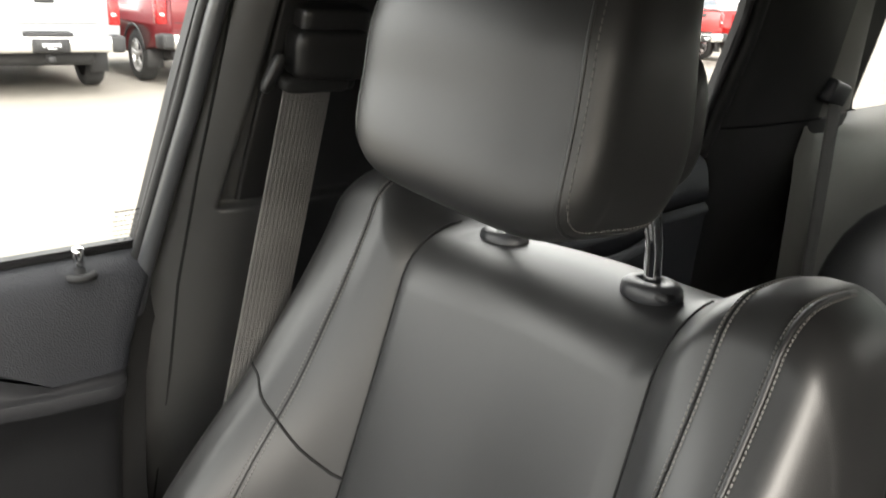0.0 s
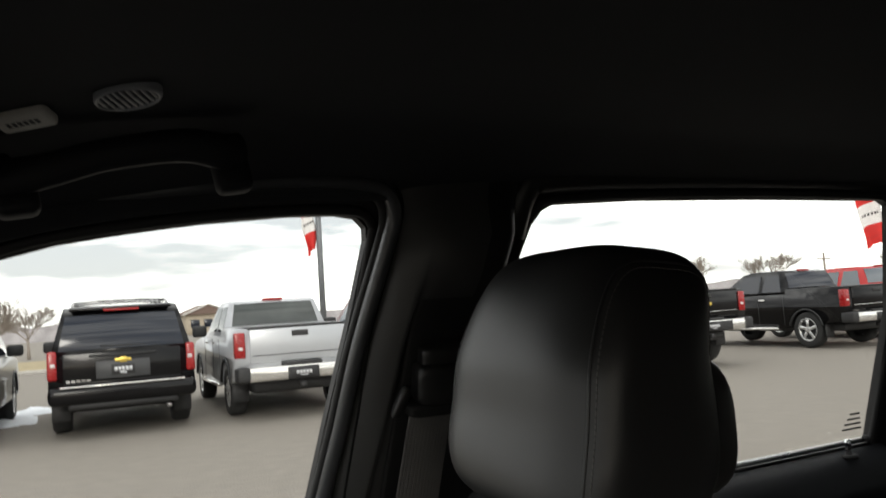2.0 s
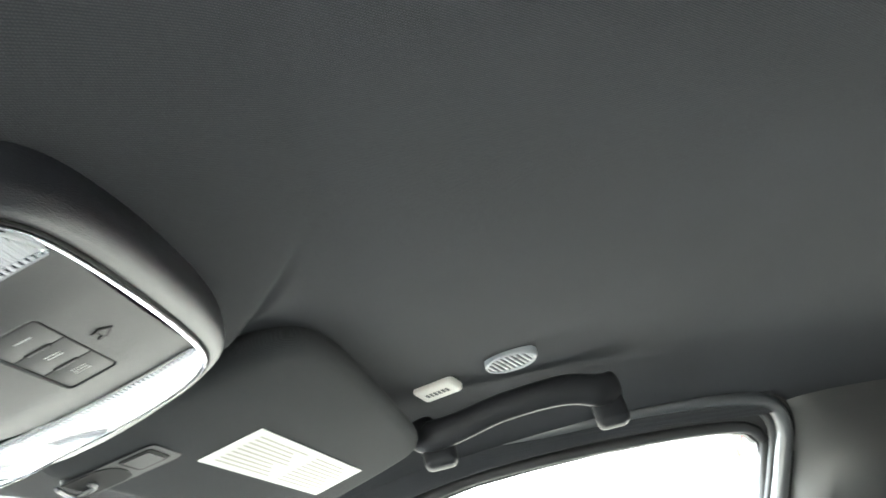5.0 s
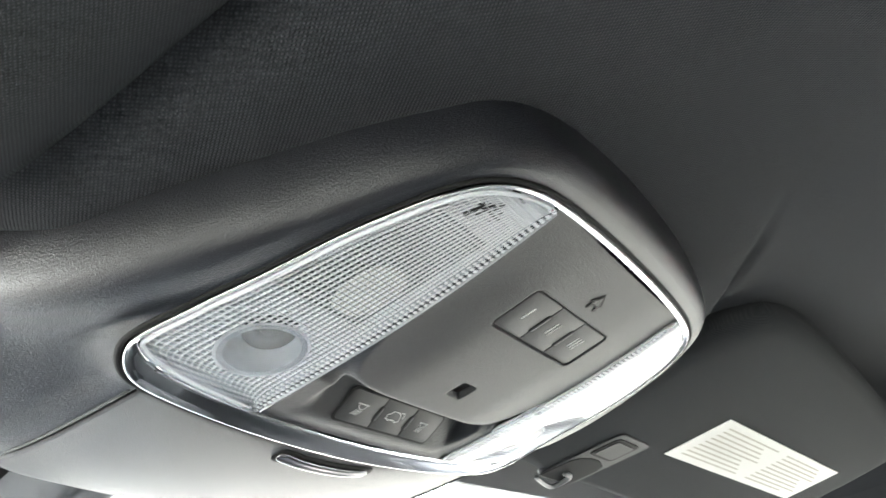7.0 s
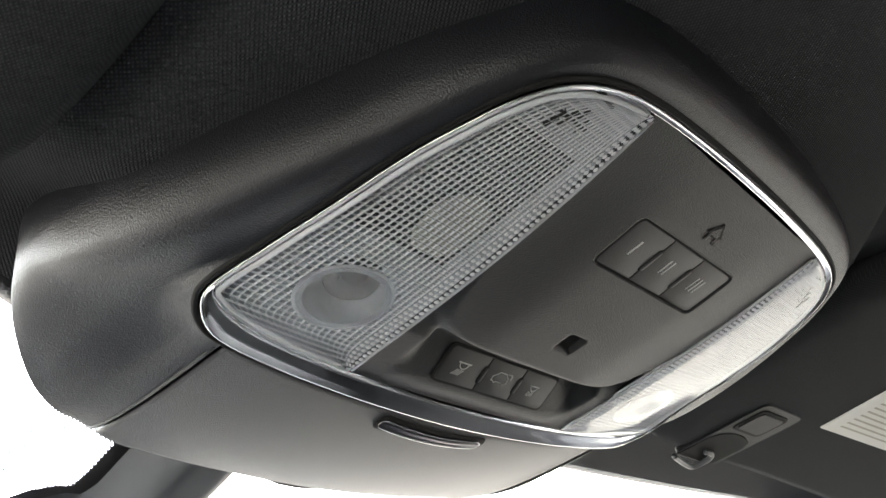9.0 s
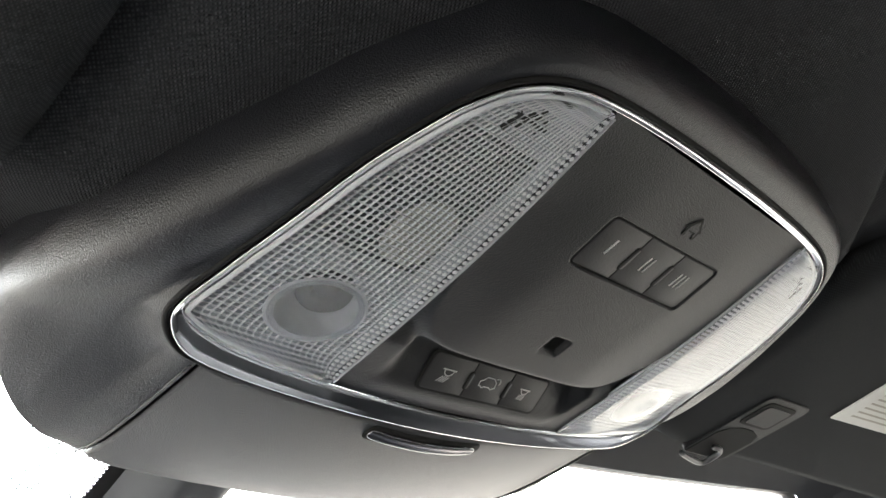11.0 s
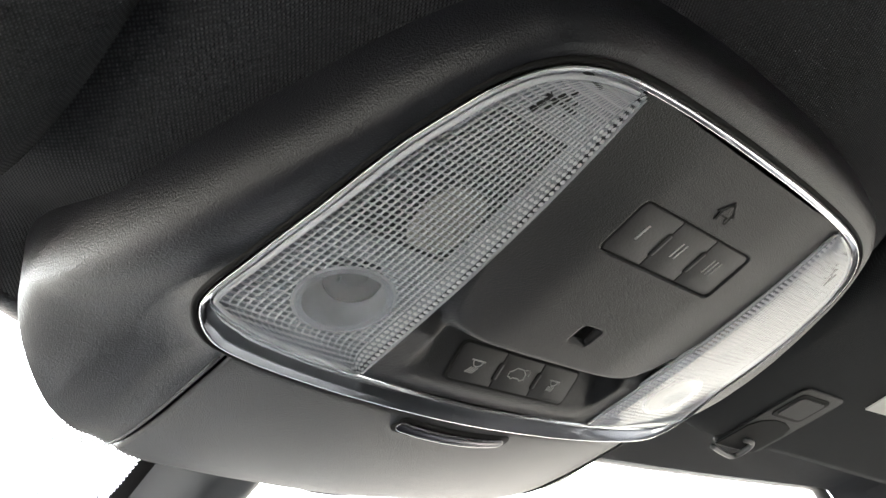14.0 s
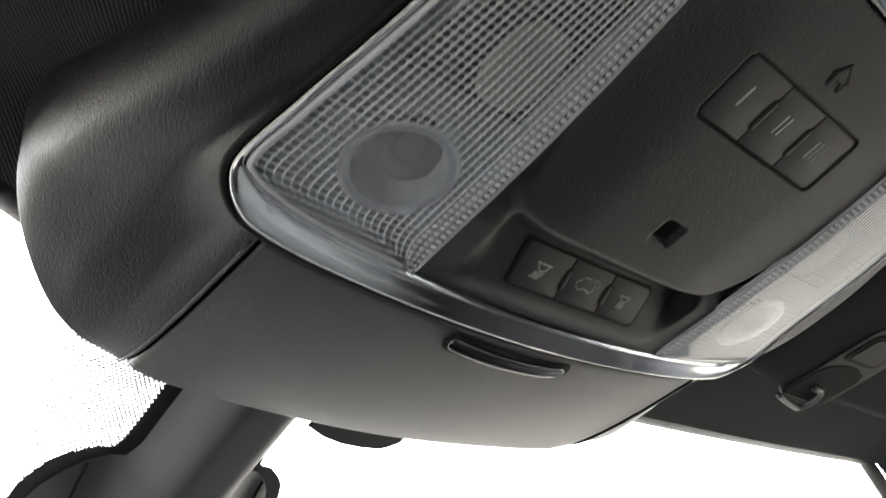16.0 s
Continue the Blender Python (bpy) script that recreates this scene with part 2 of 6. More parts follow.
def rbox(sx, sy, sz, r=0.003, seg=2, m=None, bm=None):
    """A box with rounded edges."""
    b2 = bmesh.new()
    bmesh.ops.create_cube(b2, size=1)
    bmesh.ops.scale(b2, vec=(sx, sy, sz), verts=b2.verts)
    if r > 0:
        bmesh.ops.bevel(b2, geom=b2.edges[:], offset=min(r, 0.49 * min(sx, sy, sz)), segments=seg, profile=0.5, affect="EDGES")
    if m is not None:
        bmesh.ops.transform(b2, matrix=m, verts=b2.verts)
    if bm is None:
        return b2
    join(bm, b2)
    return bm


def join(bm, b2):
    vm = {v: bm.verts.new(v.co) for v in b2.verts}
    for f in b2.faces:
        try:
            bm.faces.new([vm[v] for v in f.verts])
        except ValueError:
            pass
    b2.free()


def tube(pts, r, n=10, bm=None, cap=True, flat=1.0, up=None):
    """A tube along points; flat squeezes it across."""
    bm = bm or bmesh.new()
    pts = [Vector(p) for p in pts]
    loops = []
    ref = Vector(up) if up else Vector((0.13, 0.27, 0.95)).normalized()
    for i, p in enumerate(pts):
        d = (pts[min(i + 1, len(pts) - 1)] - pts[max(i - 1, 0)]).normalized()
        a = d.cross(ref).normalized()
        b = a.cross(d)
        rr = r[i] if isinstance(r, (list, tuple)) else r
        loops.append([p + a * rr * math.cos(2 * math.pi * k / n) + b * rr * flat * math.sin(2 * math.pi * k / n) for k in range(n)])
    return loft(loops, bm, True, cap)


def smooth_path(pts, n, closed=False):
    """Catmull-Rom points through pts."""
    pts = [Vector(p) for p in pts]
    m = len(pts)
    out = []
    segs = m if closed else m - 1
    for s in range(segs):
        g = lambda k: pts[k % m] if closed else pts[max(0, min(m - 1, k))]
        p0, p1, p2, p3 = g(s - 1), g(s), g(s + 1), g(s + 2)
        for k in range(n):
            t = k / n
            out.append(0.5 * ((2 * p1) + (p2 - p0) * t + (2 * p0 - 5 * p1 + 4 * p2 - p3) * t * t + (3 * p1 - p0 - 3 * p2 + p3) * t ** 3))
    if not closed:
        out.append(pts[-1])
    return out


def holed(outer, holes, thick, place, bm=None):
    """A flat plate with openings, made in (a, b) and set into space by place(a, b, depth)."""
    b2 = bmesh.new()
    edges = []
    for lp in [outer] + holes:
        vs = [b2.verts.new((p[0], p[1], 0)) for p in lp]
        edges += [b2.edges.new((vs[i], vs[(i + 1) % len(vs)])) for i in range(len(vs))]
    bmesh.ops.triangle_fill(b2, use_beauty=True, use_dissolve=False, edges=edges)
    g = bmesh.ops.extrude_face_region(b2, geom=b2.faces[:])
    for e in g["geom"]:
        if isinstance(e, bmesh.types.BMVert):
            e.co.z = thick
    for v in b2.verts:
        v.co = place(*v.co)
    if bm is None:
        return b2
    join(bm, b2)
    return bm


def slab(pts, thick, r=0.0, seg=2):
    """A flat outline in xy pulled to a thickness in z, edges rounded."""
    bm = bmesh.new()
    f = bm.faces.new([bm.verts.new((p[0], p[1], 0)) for p in pts])
    g = bmesh.ops.extrude_face_region(bm, geom=[f])
    top = [e for e in g["geom"] if isinstance(e, bmesh.types.BMVert)]
    for v in top:
        v.co.z = thick
    if r:
        ed = [e for e in bm.edges if all(v in top for v in e.verts)]
        bmesh.ops.bevel(bm, geom=ed, offset=r, segments=seg, profile=0.5, affect="EDGES")
    return bm


def pillow(hx, hy, hz, p=4.0, n=14, p_low=None):
    """A cushion: a cube rounded by a power norm, which may be squarer in its lower half."""
    bm = bmesh.new()
    seen = {}

    def vert(c):
        k = tuple(round(q, 5) for q in c)
        if k not in seen:
            e = p if p_low is None else p + (p_low - p) * ss(-c[2], -0.5, 0.5)
            s = sum(abs(q) ** e for q in c) ** (1 / e)
            seen[k] = bm.verts.new((c[0] / s * hx, c[1] / s * hy, c[2] / s * hz))
        return seen[k]

    st = [math.tan((-1 + 2 * i / n) * 0.7) / math.tan(0.7) for i in range(n + 1)]
    for ax in range(3):
        for sg in (-1, 1):
            for i in range(n):
                for j in range(n):
                    q = []
                    for a, b in ((i, j), (i + 1, j), (i + 1, j + 1), (i, j + 1)):
                        c = [0, 0, 0]
                        c[ax], c[(ax + 1) % 3], c[(ax + 2) % 3] = sg, st[a], st[b]
                        q.append(vert(c))
                    bm.faces.new(q)
    return bm


def ss(x, a=0.0, b=1.0):
    t = max(0.0, min(1.0, (x - a) / (b - a)))
    return t * t * (3 - 2 * t)


def lerp_table(tab, x):
    return float(np.interp(x, [a for a, _ in tab], [b for _, b in tab]))


ID = Matrix.Identity(4)


# ---------------------------------------------------------------- overhead console outlines (millimetres, local: across, rearwards, down)
TILT = math.atan(0.396)
CONSOLE = Matrix(((1, 0, 0, 0), (0, -math.cos(TILT), -math.sin(TILT), 0.711), (0, math.sin(TILT), -math.cos(TILT), 1.606), (0, 0, 0, 1))) @ pose(0, 0, 0, 0, -0.41, 0) @ pose(0, 0, 0, 0, 0, 1.41)
RING_HALF = [(0, -75.3), (40, -74.3), (78, -71.8), (104, -68.4), (114.5, -64), (121, -56), (122.2, -48), (119.3, -33), (116.2, -16), (113.4, 0), (110.2, 16),
             (106, 29), (100.8, 41.5), (93, 52.2), (81, 59.4), (64, 63.1), (35, 64.9), (0, 65.4)]
BODY_HALF = [(0, -151), (40, -149.5), (80, -146), (106, -141.5), (128, -130), (143.5, -114), (152.5, -96), (154, -78), (150, -53), (143.5, -26), (135, -4),
             (125.5, 17), (116, 37), (106, 53), (94, 67.5), (73, 76), (37, 80), (0, 81)]


def both(half):
    """The closed outline from its right half."""
    return half + [(-u, v) for u, v in reversed(half[1:-1])]


RING = [(p[0], p[1]) for p in smooth_path([(u, v, 0) for u, v in both(RING_HALF)], 6, True)]
BODY = [(p[0], p[1]) for p in smooth_path([(u, v, 0) for u, v in both(BODY_HALF)], 6, True)]


def inset(loop, d):
    """The outline moved inwards by d (a number, or one for each point)."""
    n = len(loop)
    out = []
    for i in range(n):
        ax, ay = loop[i - 1]
        bx, by = loop[(i + 1) % n]
        tx, ty = bx - ax, by - ay
        s = math.hypot(tx, ty)
        dd = d[i] if isinstance(d, list) else d
        out.append((loop[i][0] - ty / s * dd, loop[i][1] + tx / s * dd))
    return out


def half_at(loop, v):
    """The half width of an outline at v, on its right side."""
    best = 0
    for (u0, v0), (u1, v1) in zip(loop, loop[1:] + loop[:1]):
        if (v0 - v) * (v1 - v) <= 0 and v0 != v1:
            best = max(best, u0 + (u1 - u0) * (v - v0) / (v1 - v0))
    return best


def bend(u, v):
    """The face of the console is crowned: its front corners curl up towards the roof."""
    c = lerp_table([(-150, 2.5), (-75, 4.6), (-60, 5.0), (-40, 4.4), (-25, 3.7), (-5, 1.9), (15, 0.8), (35, 0.0), (70, -0.4)], v)
    return 1.6 - c * min(1.0, abs(u) / 120) ** 2


def cpart(name, bm, material, parent, label="", smooth=True):
    """A part of the console, laid onto its crowned face."""
    for q in bm.verts:
        q.co.z += bend(q.co.x, q.co.y)
    return part(name, bm, material, parent, label, smooth, scale=MM)


# ---------------------------------------------------------------- roof lining
EDGE_Z = [(-2.0, 1.63), (-0.8, 1.662), (0.0, 1.658), (0.25, 1.642), (0.4, 1.634), (0.5, 1.62), (0.6, 1.598), (0.7, 1.562), (0.85, 1.50), (1.0, 1.42)]


def roof_z(x, y, pedestal=True):
    c = 1.705 - 0.12 * (y - 0.3) - 0.5 * max(0, y - 0.6) ** 2 if y > 0.3 else 1.705 - 0.012 * (0.3 - y) ** 2
    k = ss(abs(x), 0.47 + 0.09 * ss(y, 0.62, 0.80), 0.64 + 0.02 * ss(y, 0.62, 0.80)) ** 1.2
    z = c * (1 - k) + lerp_table(EDGE_Z, y) * k
    if pedestal and abs(x) < 0.25 and 0.45 < y < 1.0:
        # a low spine along the middle carries the console; beside it the lining rises into the visor bays
        base = 1.606 - 0.396 * (y - 0.711) + lerp_table([(0.60, 0.016), (0.68, 0.020), (0.80, 0.031)], y)
        half = lerp_table([(0.565, -0.03), (0.583, 0.004), (0.60, 0.049), (0.618, 0.087), (0.635, 0.115), (0.658, 0.143), (0.70, 0.153), (0.80, 0.160), (0.88, 0.156)], y)
        soft_ = 0.014 + 0.07 * ss(0.655 - y, 0.0, 0.06) + (0.045 if x < 0 else 0.0)
        k = (1 - ss(abs(x), half - min(soft_, 0.084) * 0.7 * (0.3 if x < 0 else 1.0), half + soft_)) * (1 - (ss(y, 0.80, 0.86) if x > 0 else ss(y, 0.755, 0.82)))
        if base < z:
            z = z * (1 - k) + base * k
        # the cloth is drawn tight into a crease at the spine's rear edge
        z += 0.005 * math.exp(-((abs(x) - half) / 0.0065) ** 2) * ss(y, 0.59, 0.635) * (1 - ss(y, 0.66, 0.69)) * ss(x, -0.02, 0.03)
    # the lining rolls up to the glass along the windscreen
    z += 0.006 * ss(y, front_y(x) - 0.075, front_y(x) + 0.02) ** 1.3 * ss(x, 0.12, 0.2)
    return z


def front_y(x):
    return 0.876 - 0.07 * x * x - 0.033 * ss(-x, 0.07, 0.16)


roof = empty("ceiling", ID, "dark charcoal woven cloth headliner over the cabin", "headliner", kind="structure")
xs = sorted(set([-0.635 + 1.27 * i / 80 for i in range(81)] + [-0.2 + 0.4 * i / 100 for i in range(101)]))
ts = [0.0, 0.15, 0.3, 0.42, 0.5, 0.56, 0.62, 0.67, 0.71] + [0.73 + 0.15 * i / 22 for i in range(22)] + [0.88 + 0.055 * i / 60 for i in range(60)] + [0.935 + 0.065 * i / 40 for i in range(41)]
roof_mesh = part("headliner", grid(lambda x, t: (x, -1.95 + t * (front_y(x) + 1.95), roof_z(x, -1.95 + t * (front_y(x) + 1.95))), xs, ts), HEAD, roof)
# outer skin keeps daylight from the lining's back
part("roof_skin", grid(lambda x, t: (x, -1.98 + t * (front_y(x) + 1.975), roof_z(x, -1.95 + t * (front_y(x) + 1.94), False) + 0.03), [-0.66 + 1.32 * i / 32 for i in range(33)], [i / 40 for i in range(41)]),
     PILLAR, roof)
HEADS = [(-0.75, 1.660), (-0.67, 1.662), (-0.377, 1.663), (-0.165, 1.661), (-0.03, 1.655), (0.10, 1.650), (0.232, 1.641), (0.31, 1.6435), (0.393, 1.637), (0.466, 1.628), (0.532, 1.618), (0.59, 1.603), (0.64, 1.586), (0.697, 1.561), (0.80, 1.503), (0.84, 1.475)]


def side_trim(k, y):
    """The lining turns down to just above the window heads."""
    z1 = lerp_table(HEADS, y)
    x1 = 0.755 - (z1 - 1.22) / 3 - 0.024
    xa = 0.585
    za = roof_z(xa, y) + 0.0005
    t = k / 8
    return Vector((xa + (x1 - xa) * t, y, za + (z1 - za) * t - 0.012 * math.sin(math.pi * t)))


part("side_lining", grid(side_trim, list(range(9)), [0.205 + 0.02 * i for i in range(32)]), HEAD, roof, "lining turned down to the door window")
rail = tube([(x, front_y(x) + 0.008, roof_z(x, front_y(x), False) + 0.003) for x in [-0.6 + 1.2 * i / 40 for i in range(41)]], 0.006, 8, flat=0.5)
part("front_header", rail, PILLAR, roof)

# ---------------------------------------------------------------- overhead console
console = empty("overhead_console", CONSOLE, "black overhead console with chrome ring, map lamps and keys", "overhead console")
MM = 0.001
SIDE = [(0.0, 0.2), (0.06, 0.5), (0.25, 0.45), (0.42, 0.0), (0.50, -0.6), (0.58, -1.5), (0.66, -2.9), (0.74, -4.9), (0.81, -7.4), (0.86, -10.0), (0.91, -13.8), (0.96, -19), (1.0, -27)]
FRONT = [(0.0, 0.2), (0.06, 1.6), (0.2, 3.0), (0.34, 2.8), (0.46, 2.2), (0.56, 1.1), (0.66, -0.6), (0.76, -2.6), (0.85, -5.4), (0.93, -8.6), (0.975, -10.6), (1.0, -13.0)]
NP = len(RING)
SLIT = 18  # the outline's index at the bin's side gaps
# a crease parts the front face from the sides: its place between ring and rim, and its steepness, along the outline
CREASE_AT = [(0, 0.96), (22, 0.955), (25, 0.90), (30, 0.66), (34, 0.33), (37, 0.14), (41, 0.05), (60, 0.4), (110, 0.4)]
CREASE_FALL = [(0, 0.0), (20, 0.0), (24, 0.1), (30, 0.0), (36, 0.0), (41, 0.0), (48, 0.0), (110, 0.0)]
# the side falls off beyond the facet
FLANK = [(-140, 0.2), (-115, 0.45), (-85, 0.6), (-55, 0.55)]
FACET = [(-145, 0.15), (-110, 0.20), (-85, 0.29), (-55, 0.31)]
ACROSS = [0, 0.06, 0.15, 0.3, 0.45, 0.6, 0.75, 0.88, 0.96, 1.0] + [1 + q for q in (0.035, 0.10, 0.2, 0.32, 0.44, 0.55, 0.65, 0.74, 0.82, 0.88, 0.93, 0.965, 0.985, 1.0)] + [2.1]


def shell_point(i, k, sink=0.0):
    j = min(i % NP, NP - i % NP)
    at = lerp_table(CREASE_AT, j)
    a = ACROSS[k]
    s = at * a if a <= 1 else min(1.0, at + (1 - at) * (a - 1))
    f = 1 - ss(j, SLIT - 4, SLIT + 12)
    r, b = RING[i % NP], BODY[i % NP]
    # the bin's face is fullest in the middle and runs straight at its ends
    mid = max(0.0, 1 - (r[0] / 106) ** 2)
    h1 = lerp_table(FRONT, s)
    h1 = -13.0 * s + (h1 + 13.0 * s) * (0.08 + 0.50 * mid)
    far_ = math.hypot(b[0] - r[0], b[1] - r[1])
    h = lerp_table(SIDE, s) * max(0.55, min(1.0, far_ / 25)) * (1 - f) + h1 * f
    # a flat facet leans away beside the bin
    u, v = r[0] + (b[0] - r[0]) * s, r[1] + (b[1] - r[1]) * s
    lean = lerp_table(FACET, v)
    facet = -3.0 + 0.137 * (v + 69) - lean * (abs(u) - 105 + 0.041 * (v + 69))
    past = abs(u) - 130
    facet -= lerp_table(FLANK, v) * 0.5 * (past + math.sqrt(past * past + 5))
    w = ss(j, 18, 22) * (1 - ss(j, 25, 54)) * ss(s, 0.0, 0.16)
    h = h * (1 - w) + facet * w
    past = s - at
    h -= lerp_table(CREASE_FALL, j) * far_ * 0.5 * (past + math.sqrt(past * past + 0.0009)) * (1 - ss(s, 0.85, 1.0) * 0.5)
    if a > 2:
        return (b[0] * 0.99, b[1] * 0.99, -60 - sink)
    return (u, v, h - sink)


idx = list(range(SLIT, NP - SLIT + 1))
shell = cpart("shell", grid(lambda i, k: shell_point(i, k), idx, list(range(len(ACROSS)))), PLASTIC, console, "grained black plastic shell")
bin_idx = [i % NP for i in range(-SLIT, SLIT + 1)]


def bin_point(n, k):
    i = bin_idx[n]
    p = Vector(shell_point(i, k))
    side = (-1 if n == 0 else 1) if n in (0, len(bin_idx) - 1) else 0
    p.x -= side * 1.9
    return p


cover = cpart("sunglasses_bin_cover", grid(bin_point, list(range(len(bin_idx))), list(range(len(ACROSS)))), PLASTIC, console, "black drop-down bin cover with a chrome push bar")
cover.modifiers.new("thick", "SOLIDIFY").thickness = 0.002
for sgn in (SLIT, NP - SLIT):
    gap = grid(lambda d, k: Vector(shell_point(sgn, k, 3.0)) + Vector((d, 0, 0)), [-5, 5], list(range(len(ACROSS))))
    cpart("bin_gap", gap, GROOVE, console)
    lip = tube([Vector(shell_point(sgn, k)) + Vector((0.9 if sgn == SLIT else -0.9, 0, 0.0)) for k in range(1, 22)], 0.45, 6)
    cpart("bin_gap_lip", lip, PLASTIC, console)

# push bar of the bin, in a shallow pocket
barp = smooth_path([(-28.5, -83.6, 1.0), (-27.6, -83.7, 1.1), (-25, -83.9, 1.3), (-15, -84.7, 1.9), (0, -85.2, 2.1), (15, -84.7, 1.9), (24, -83.9, 1.3), (26.6, -83.7, 1.1), (27.5, -83.6, 1.0)], 6)
sec_ = [(-2.6, -1.0), (-2.55, 0.0), (-2.2, 0.42), (-1.7, 0.5), (-0.8, 0.42), (0.8, 0.42), (1.7, 0.5), (2.2, 0.42), (2.55, 0.0), (2.6, -1.0)]


def bar_end(u):
    """The bar's half breadth closes round at its ends."""
    q = (abs(u + 0.5) - 25.2) / 2.85
    return 1.0 if q <= 0 else max(0.08, math.sqrt(max(0.0, 1 - q * q)))


# the bar's metal colour is lowered to stand for the dark cabin it mirrors
bar = cpart("push_bar", loft([[Vector(p) + Vector((0, a * bar_end(p[0]), b)) for a, b in sec_] for p in barp]), BARCHROME, cover, "slim chrome push bar, dark reflection put into its colour")
pocket = slab([(p[0] * 1.05 + 0.5, p[1] + 4.9 * bar_end(p[0]), 0) for p in barp] + [(p[0] * 1.05, p[1] - 3.5 * bar_end(p[0])) for p in reversed(barp)], 0.5)
bmesh.ops.translate(pocket, vec=(0, 0, 0.35), verts=pocket.verts)
cpart("bar_pocket", pocket, GROOVE, cover)

# bead, flat face and inner lip of the ring
CHROME_SEC = [(0.0, 0.0), (0.01, 0.5), (0.05, 0.85), (0.11, 1.0), (0.18, 0.96), (0.25, 0.86), (0.5, 0.74), (0.75, 0.66), (0.86, 0.62), (0.93, 0.5), (0.98, 0.25), (1.0, 0.0)]
# chrome ring: slim at the sides and rear, broad along the front
loops = []
for i in range(NP):
    r = RING[i]
    a, b = RING[i - 1], RING[(i + 1) % NP]
    t = Vector((b[0] - a[0], b[1] - a[1], 0)).normalized()
    nrm = Vector((-t.y, t.x, 0))
    j = min(i, NP - i)
    wide = 2.4 + 7.3 * (1 - ss(j, 21, 36))
    tall = 2.0 + 1.2 * (1 - ss(j, 21, 36))
    sec = []
    for k in range(len(CHROME_SEC)):
        q, hh = CHROME_SEC[k]
        sec.append(Vector((r[0], r[1], -0.4)) + nrm * wide * q + Vector((0, 0, tall * hh)))
    loops.append(sec)
loops.append(loops[0])
cpart("chrome_ring", loft(loops, closed=False, caps=False), CHROME, console, "polished chrome trim ring")
drain = [Vector((u, v, 0.3)) for u, v in inset(RING, -1.2)]
cpart("ring_gap", tube(drain + drain[:1], 0.9, 6, cap=False), GROOVE, console)

INNER = inset(RING, [2.5 + 7.3 * (1 - ss(min(i, NP - i), 21, 36)) for i in range(NP)])


def crown(v):
    """The rise of the plate's and lamps' common edge along the console."""
    return max(0.0, 2.6 * (1 - ((v + 2) / 62) ** 2))


def box_in(u, v, u1, v0, v1, soft_):
    """1 inside an upright box about u = 0, falling to 0 over a soft edge."""
    r_ = min(3.6, 0.3 * u1)
    du, dv = abs(u) - u1 + r_, abs(v - (v0 + v1) / 2) - (v1 - v0) / 2 + r_
    d = r_ - math.hypot(max(du, 0), max(dv, 0)) - min(0.0, max(du, dv))
    return ss(d, 0.0, soft_)


def plate_h(u, v, recess=False):
    """Height of the centre plate: a soft bulge with a scooped pocket at the front."""
    au = abs(u)
    bulge = 0.3 + crown(v) + 2.0 * (1 - ss(au, 25, 60)) * (1 - 0.8 * ss(v, 30, 64))
    # the pocket's lip runs straight across and turns back along the lamps
    edge = -34.5 + 26 * (au / 61) ** 9
    slope = 26 * 9 / 61 * (au / 61) ** 8
    dip = 1 - ss((v - edge) / math.hypot(1, slope), -3.2, 3.4)
    floor = (-4.6 + 6.0 * ss(-v, 36, 57) - 1.2 * ss(-v, 57, 64)) * (1 - 0.9 * ss(au, 40, 54) * ss(v, -42, -30))
    side = 1 - ss(au, 43, 51) * ss(-v, 28, 38)
    low = floor * side + (0.3 + crown(v)) * (1 - side)
    h = bulge * (1 - dip) + low * dip
    if recess:
        h -= 1.6 * box_in(u, v, 32.3, 16.2, 38.0, 0.9)
        # the opening of the microphone
        m = box_in(u, v, 5.4, -19.8, -10.8, 0.8)
        h -= m * 2.6
    return h


fr, re = -64.6, 61.8
us = sorted(set([-60.6 + 122.2 * i / 110 for i in range(111)] + [sg * (5.4 - 0.8 * q / 3) for sg in (-1, 1) for q in range(4)] + [sg * (32.3 - 0.9 * q / 3) for sg in (-1, 1) for q in range(4)]))
vs = sorted(set([fr + (re - fr) * j / 130 for j in range(131)] + [16.2 + 0.3 * q for q in range(4)] + [37.1 + 0.3 * q for q in range(4)] + [-11.6 + 0.27 * q for q in range(4)]))
plate = cpart("centre_plate", grid(lambda u, v: (u, v, plate_h(u, v, True)), us, vs), PANEL, console, "matte charcoal plate with a scooped button pocket")

